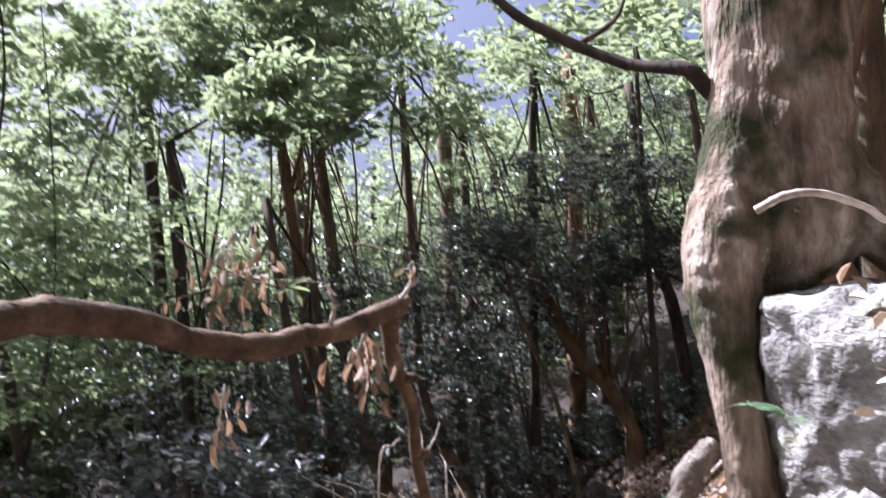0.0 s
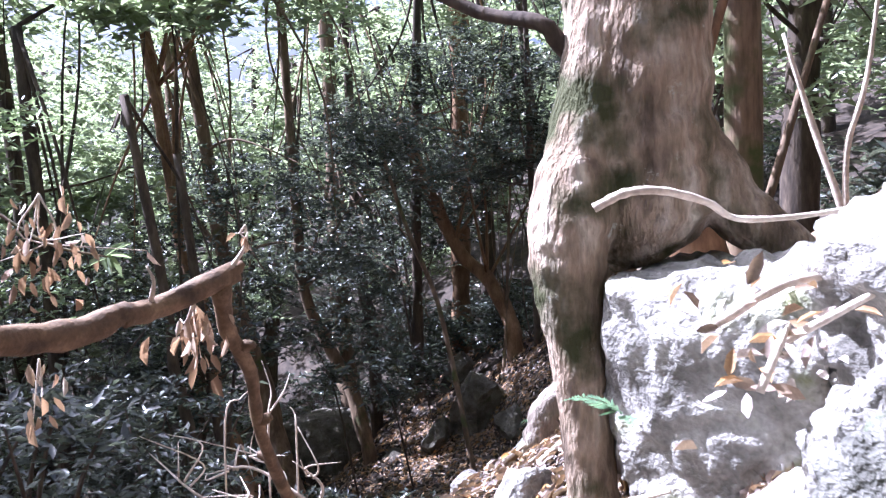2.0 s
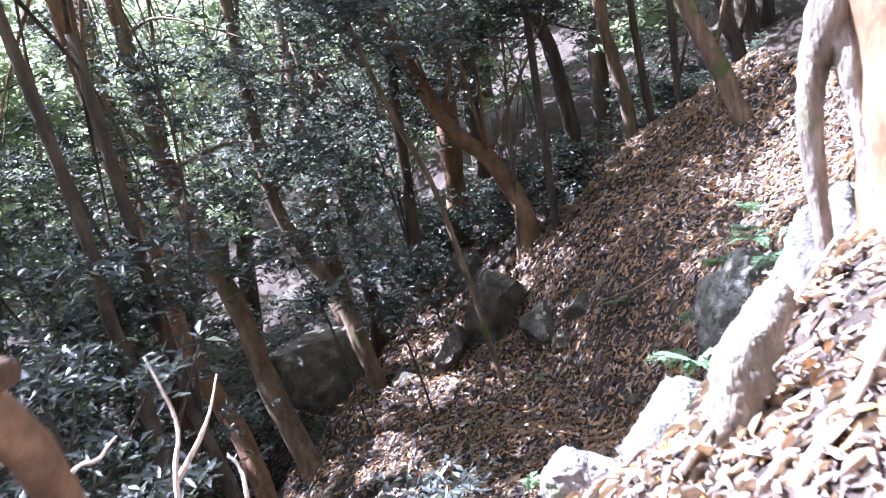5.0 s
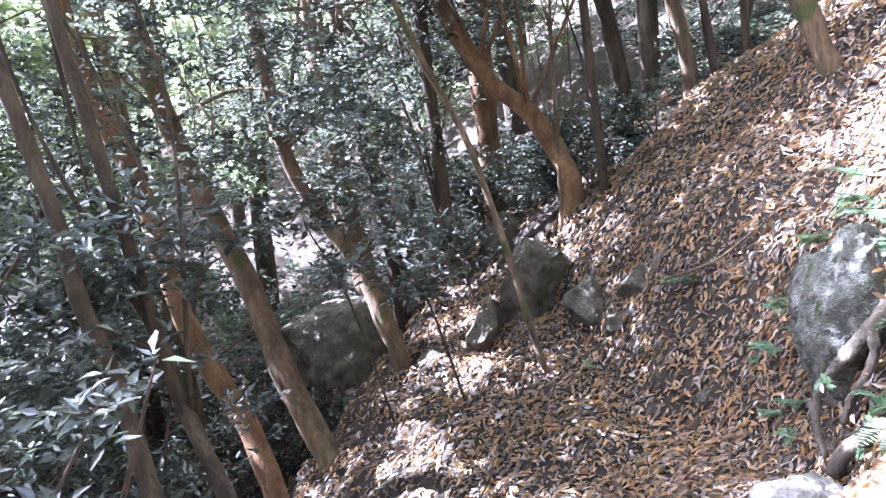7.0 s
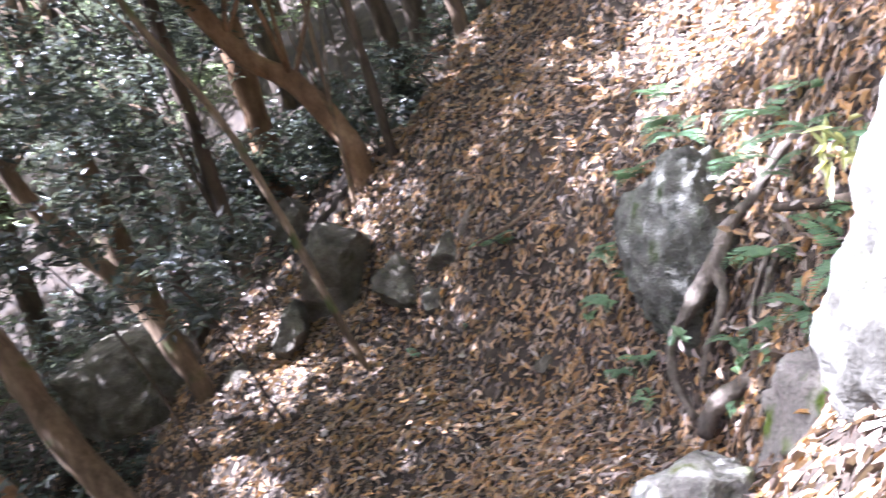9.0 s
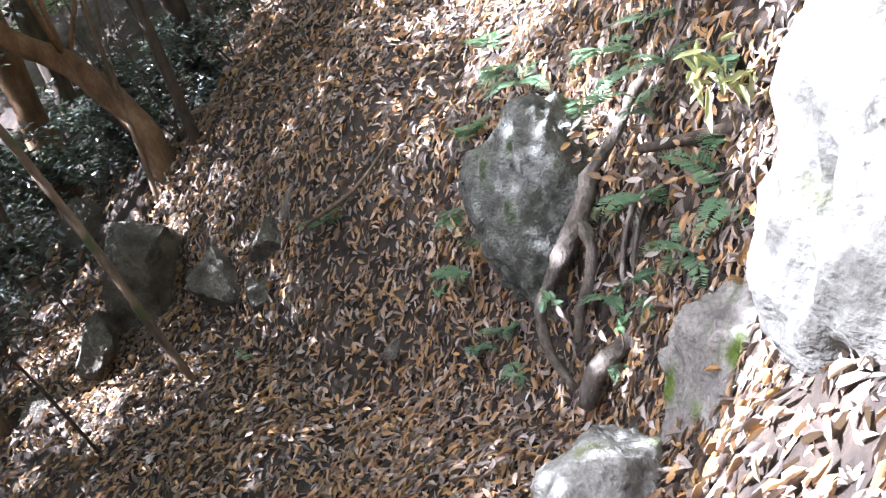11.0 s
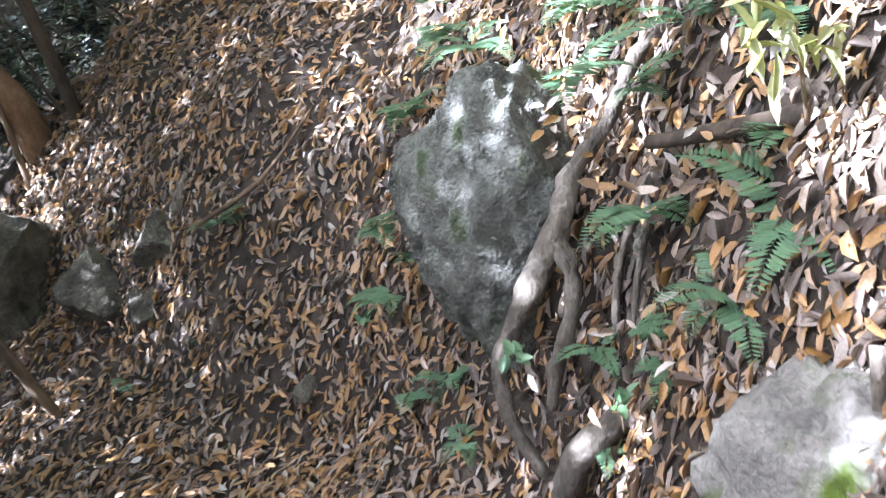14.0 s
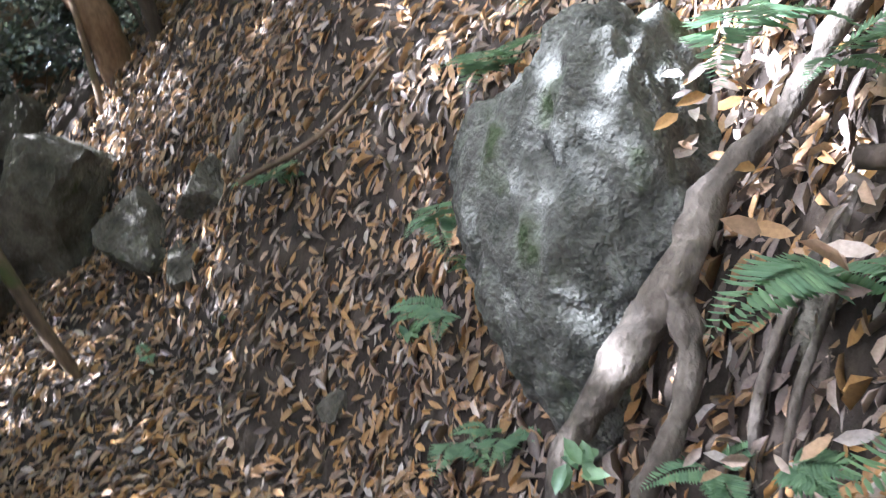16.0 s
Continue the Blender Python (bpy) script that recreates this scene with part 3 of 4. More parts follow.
rng = np.random.default_rng(31)
sprig = anchor("leaf_sprig", (-1.02, 2.78, 1.67), "bright green sunlit leaves on a thin twig", "leaves")
leaves_apart("leaf", sprig, rng.normal(0, 0.012, (7, 3)), np.array([0.5, 0, -0.1]) + rng.normal(0, 0.45, (7, 3)), np.array([0, -0.4, 1.0]) + rng.normal(0, 0.2, (7, 3)), 0.09, 0.03, LEAF_BRIGHT, rng.uniform(0.5, 1, 7))
child("twig", tubes("twig", [([(-0.45, 0.1, 0.2), (-0.2, 0.02, 0.05), (0, 0, 0)], [0.008, 0.006, 0.003], 6, 1)], BARK), sprig)

# ---- twigs and sticks over the sunlit rock ----
for k, (pts, r) in enumerate([
        ([(0.40, 1.9, 1.81), (0.47, 1.88, 1.845), (0.56, 1.88, 1.85), (0.70, 1.94, 1.82), (0.84, 1.99, 1.77), (1.22, 2.01, 1.81), (1.8, 2.1, 1.95)], 0.012),
        ([(0.62, 1.68, 1.55), (0.8, 1.72, 1.63), (1.0, 1.75, 1.66), (1.5, 1.8, 1.8)], 0.013),
        ([(0.44, 2.3, 0.9), (0.56, 2.2, 0.96), (0.66, 2.1, 1.02)], 0.012),
        ([(0.66, 1.55, 1.42), (0.70, 1.56, 1.50), (0.74, 1.58, 1.56)], 0.010),
        ([(0.7, 1.6, 1.5), (0.95, 1.6, 1.62), (1.3, 1.7, 1.75)], 0.010),
        ([(1.84, 3.27, 1.6), (1.83, 3.26, 2.0), (1.88, 3.2, 2.3), (1.9, 3.1, 2.9)], 0.014),
        ([(1.84, 3.27, 1.7), (1.72, 3.32, 2.1), (1.6, 3.35, 2.5)], 0.016),
        ([(0.5, 4.1, 0.5), (0.8, 4.35, 0.62), (1.2, 4.5, 0.95)], 0.012),
        ([(0.62, 3.75, 0.6), (0.95, 3.95, 0.78), (1.25, 4.2, 1.02)], 0.016),
        ([(2.35, 11.1, -1.0), (2.75, 10.85, -0.82), (3.15, 10.7, -0.5)], 0.018),
        ([(2.6, 9.9, -1.35), (2.8, 10.0, -1.15), (3.1, 10.0, -0.85)], 0.010)]):
    base = np.array(pts[0])
    a = anchor("fallen_stick", tuple(base), "pale bare fallen stick lying on the bank", "stick", "fallen sticks")
    child("wood", tubes("wood", [([np.array(p) - base for p in pts], [r, r * 0.9, r * 0.45], 8, 200 + k)], DRY if k < 9 else BARK), a)

log = anchor("fallen_log", (1.48, 3.0, 1.55), "sunlit brown fallen log on the bank", "log")
child("wood", tubes("wood", [([(-0.15, 0.1, -0.12), (0.15, -0.1, 0.14), (0.6, -0.3, 0.45)], [0.06, 0.065, 0.05], 14, 5)], BARK), log)
log = anchor("fallen_log", (2.9, 7.9, -0.28), "dark rotten log among ferns", "log")
child("wood", tubes("wood", [([(-0.03, 0.05, -0.03), (0.05, -0.35, 0.05), (0.2, -1.0, 0.2)], [0.022, 0.034, 0.042], 14, 6)], BARK_DARK), log)
log = anchor("fallen_log", (1.0, 4.05, 0.75), "brown rotten log on the bank", "log")
child("wood", tubes("wood", [([(-0.05, -0.02, -0.06), (0.15, 0.05, 0.06), (0.5, 0.12, 0.2)], [0.04, 0.05, 0.04], 14, 9)], BARK), log)

BT = np.array((-0.61, 3.61, 0.2))
bare = anchor("bare_twigs", tuple(BT), "pale leafless upright twigs beside the trail", "twigs")
limbs_apart("twig", [([np.array(p) - BT for p in run], [0.006, 0.005, 0.003, 0.0015], 6, 500 + k) for k, run in enumerate([
    [(-0.61, 3.61, 0.1)] + [(-0.61, 3.61, 0.84), (-0.6, 3.68, 0.99), (-0.62, 3.7, 1.07), (-0.64, 3.71, 1.13)],
    [(-0.61, 3.64, 0.91), (-0.57, 3.67, 0.96), (-0.54, 3.69, 1.01), (-0.52, 3.72, 1.07)],
    [(-0.49, 3.62, 0.1)] + [(-0.49, 3.62, 0.81), (-0.5, 3.66, 0.9), (-0.52, 3.67, 0.93)],
    [(-0.79, 3.58, 0.1)] + [(-0.79, 3.58, 0.89), (-0.73, 3.64, 0.98), (-0.7, 3.65, 1.01)]])], DRY, bare)

# ---- roots over the boulder ----
RT = np.array((2.2, 8.25, -1.15))
rt = anchor("tree_root", tuple(RT), "thick twisted grey-brown root running over the boulder", "root")
main = [(3.6, 8.1, 0.2), (3.34, 8.2, -0.05), (3.19, 8.26, -0.17), (3.01, 8.24, -0.31), (2.86, 8.31, -0.46), (2.73, 8.29, -0.60), (2.64, 8.33, -0.74), (2.51, 8.35, -0.88), (2.38, 8.36, -1.03), (2.3, 8.26, -1.2), (2.28, 8.1, -1.35)]
limbs_apart("root", [
    ([np.array(p) - RT for p in main], [0.03, 0.03, 0.027, 0.027, 0.034, 0.044, 0.052, 0.04, 0.03, 0.026, 0.02], 16, 21),
    ([np.array(p) - RT for p in [(2.70, 8.28, -0.64), (2.66, 8.2, -0.78), (2.58, 8.18, -0.92), (2.5, 8.2, -1.06), (2.44, 8.2, -1.2)]], [0.035, 0.034, 0.03, 0.028, 0.02], 14, 22),
    ([np.array(p) - RT for p in [(3.5, 8.0, 0.0), (3.2, 8.06, -0.28), (2.98, 8.08, -0.52), (2.84, 8.1, -0.7), (2.72, 8.08, -0.92), (2.66, 8.0, -1.1)]], [0.02, 0.018, 0.02, 0.016, 0.014, 0.01], 12, 26),
    ([np.array(p) - RT for p in [(2.98, 8.08, -0.52), (2.86, 8.0, -0.62), (2.7, 7.95, -0.78), (2.6, 7.9, -0.95)]], [0.014, 0.012, 0.01, 0.006], 10, 27)], ROOT, rt, rough=0.12)
rt2 = anchor("tree_root", (2.36, 7.95, -1.25), "stubby gnarled root in the leaf litter", "root")
child("root", tubes("root", [([(-0.06, 0.12, -0.2), (0.0, 0.06, -0.02), (0.1, -0.02, 0.08), (0.26, -0.1, 0.17), (0.45, -0.12, 0.4)], [0.05, 0.055, 0.05, 0.05, 0.03], 14, 24)], ROOT), rt2)
rt3 = anchor("tree_root", (2.2, 6.85, -1.05), "pale thin root hanging beside the rock", "root")
child("root", tubes("root", [([(-0.05, 0.0, -0.2), (0.0, 0.02, 0.1), (0.06, 0.05, 0.4), (0.16, 0.1, 0.6)], [0.010, 0.014, 0.014, 0.018], 10, 25)], ROOT), rt3)


# ---- ferns ----
def frond_mesh(length, mat, seed, pairs=22):
    rng = np.random.default_rng(seed)
    t = np.linspace(0.12, 0.98, pairs)
    x = t * length
    z = length * (0.55 * t - 0.62 * t * t)
    at, along, size = [], [], []
    for i in range(pairs):
        for s in (-1, 1):
            at.append((x[i], 0, z[i]))
            along.append((0.45, s, -0.12 + rng.normal(0, 0.08)))
            size.append(length * 0.36 * min(1.0, 0.55 + 3.0 * t[i]) * (1 - t[i]) ** 0.75 + 0.008)
    at, along, size = np.array(at), np.array(along, float), np.array(size)
    n = len(at)
    blade = leaves("frond", at, along, np.tile([0.0, 0, 1], (n, 1)), size, np.minimum(size * 0.3, length * 0.05), mat, rng.uniform(0.2, 0.9, n), curl=-0.12, fold=0.1)
    return blade


FRONDS = [frond_mesh(0.30, FERN, 1), frond_mesh(0.38, FERN, 2), frond_mesh(0.24, FERN, 3)]


def fern(place, fronds, seed, size=1.0):
    rng = np.random.default_rng(seed)
    root = anchor("fern", place, "green fern with arching fronds growing from the bank", "fern", "ferns on the bank")
    face = math.atan2(-1.2, -0.8)
    for k in range(fronds):
        f = child("frond", FRONDS[(k + seed) % 3], root)
        yaw = face + rng.normal(0, 1.1)
        f.matrix_local = Matrix.Rotation(yaw, 4, "Z") @ Matrix.Rotation(-rng.uniform(-0.2, 0.45), 4, "Y") @ Matrix.Scale(size * rng.uniform(0.75, 1.15), 4)
    return root


for k, (p, n, s) in enumerate([((2.95, 9.42, -0.36), 6, 0.9), ((3.2, 9.15, -0.12), 5, 0.9), ((2.8, 8.2, -0.08), 4, 1.0), ((2.85, 7.98, -0.55), 5, 0.9), ((2.66, 7.52, -0.66), 7, 0.95), ((2.62, 8.1, -1.0), 5, 0.6),
                               ((2.84, 7.4, -0.45), 5, 1.0), ((2.5, 9.3, -1.6), 5, 0.7), ((2.52, 8.95, -1.38), 4, 0.6), ((2.62, 9.42, -1.15), 5, 0.7), ((2.7, 9.55, -0.85), 4, 0.8), ((2.6, 7.9, -0.85), 4, 0.7),
                               ((2.95, 7.1, -0.3), 6, 1.0), ((3.15, 7.7, 0.0), 5, 0.9), ((2.75, 7.15, -0.6), 4, 0.8), ((2.5, 11.1, -1.05), 5, 0.8), ((2.3, 8.6, -1.45), 4, 0.5), ((3.35, 8.6, 0.0), 5, 1.0),
                               ((2.2, 6.75, -0.45), 4, 0.7), ((1.0, 5.22, 0.36), 6, 0.6), ((3.5, 9.8, 0.0), 5, 0.9), ((0.52, 2.05, 1.25), 3, 0.45), ((1.65, 11.5, -1.9), 3, 0.5), ((3.3, 7.2, 0.1), 5, 1.0), ((2.62, 7.72, -0.95), 5, 0.6), ((2.75, 7.62, -0.72), 5, 0.7), ((3.0, 7.55, -0.28), 5, 0.8), ((2.9, 7.25, -0.55), 5, 0.8), ((2.6, 7.3, -0.85), 5, 0.6), ((3.2, 8.0, 0.0), 5, 0.8), ((3.05, 8.15, -0.2), 4, 0.7), ((2.45, 7.95, -1.25), 4, 0.5), ((3.4, 8.2, 0.15), 5, 0.9), ((3.1, 6.9, -0.1), 6, 0.9), ((2.75, 9.35, -1.0), 4, 0.6), ((2.55, 9.1, -1.45), 4, 0.5), ((3.3, 9.5, -0.1), 5, 0.8)]):
    fern(p, n, 300 + k, s)

rng = np.random.default_rng(51)
sp = anchor("seedling", (2.86, 7.4, -0.05), "pale yellow-green seedling with long drooping leaves", "plant")
leaves_apart("leaf", sp, rng.normal(0, 0.05, (26, 3)) + [0, 0, 0.12], rng.normal(0, 0.6, (26, 3)) + [-0.35, -0.3, -0.2], rng.normal(0, 0.3, (26, 3)) + [0, 0, 1], 0.14, 0.032, YELLOW_LEAF, rng.uniform(0, 1, 26), curl=0.12)
child("stem", tubes("stem", [([(0.02, 0, -0.15), (0.01, 0, 0), (0, 0, 0.14)], [0.007, 0.006, 0.003], 6, 1)], BARK), sp)
for k, p in enumerate([(2.36, 8.22, -0.98), (2.35, 7.75, -0.98), (0.42, 5.9, -0.4), (2.1, 11.1, -1.75), (2.55, 9.7, -1.4)]):
    a = anchor("seedling", p, "small green broad-leaved seedling in the litter", "plant", "seedlings")
    leaves_apart("leaf", a, rng.normal(0, 0.015, (9, 3)) + [0, 0, 0.05], rng.normal(0, 0.8, (9, 3)) + [0, 0, 0.15], rng.normal(0, 0.3, (9, 3)) + [0, 0, 1], 0.07, 0.035, FERN, rng.uniform(0.3, 1, 9))
    child("stem", tubes("stem", [([(0, 0, -0.06), (0.003, 0, 0), (0, 0, 0.05)], [0.004, 0.004, 0.002], 5, 1)], BARK), a)

# ---- shrubs ----
def on_ground(x, y, dz=0.0):
    return (x, y, height1(x, y) + dz)


shrub("shrub", (-1.7, 3.85, -0.1), (0.8, 0.5, 0.62), "dense glossy dark evergreen shrub below the trail", LEAF, 10, 420, 0.085, 6, 1)
shrub("shrub", (-2.6, 4.3, -0.4), (0.8, 0.7, 0.6), "dense glossy dark evergreen shrub below the trail", LEAF, 10, 260, 0.09, 6, 2)
shrub("shrub", (-1.0, 5.1, -0.35), (0.6, 0.4, 0.32), "low glossy evergreen shrub at the edge of the hollow", LEAF, 8, 130, 0.085, 6, 3)
shrub("shrub", (-1.75, 6.3, -0.75), (0.7, 0.5, 0.65), "glossy evergreen shrub in the hollow", LEAF, 8, 200, 0.10, 6, 4)
shrub("shrub", (0.0, 6.4, -1.0), (0.45, 0.35, 0.32), "low glossy shrub in shade below the trail", LEAF, 8, 110, 0.09, 6, 5)
shrub("shrub", (-3.3, 8.2, -1.9), (1.1, 0.9, 1.0), "dense dark evergreen shrub in the hollow", LEAF, 10, 300, 0.11, 6, 6)
shrub("shrub", (-2.4, 10.2, -2.0), (1.1, 0.8, 0.9), "dark evergreen shrub among the trunks", LEAF, 8, 300, 0.11, 6, 9)
for k, (x, y, s) in enumerate([(2.6, 15.0, 1.0), (1.2, 16.0, 1.2), (3.4, 16.3, 0.7), (-3.6, 12.5, 1.2), (-4.8, 11.0, 1.3), (-4.0, 15.0, 1.4), (-2.2, 16.0, 1.3), (-5.6, 14.0, 1.4), (2.2, 18.0, 1.3), (5.8, 17.0, 1.1),
                               (3.0, 4.4, 0.5), (4.4, 6.2, 0.6), (5.2, 9.0, 0.6), (-4.6, 6.6, 1.0), (6.4, 13.2, 0.7), (-1.4, 17.6, 1.6), (0.8, 18.4, 1.6), (-3.6, 18.2, 1.7), (-6.4, 17.0, 1.8), (6.0, 20.0, 1.5), (-7.6, 12.6, 1.7), (8.0, 15.0, 1.0), (3.0, 15.2, 0.9), (4.0, 15.4, 0.9), (4.8, 14.9, 0.8), (5.6, 15.0, 0.9), (1.9, 16.6, 1.0), (6.6, 14.8, 0.9)]):
    shrub("shrub", on_ground(x, y, -0.1), (1.1 * s, 0.9 * s, 0.75 * s), "dark glossy evergreen undergrowth in the shade", LEAF, 8, int(330 * s), 0.125, 6, 60 + k, "undergrowth")

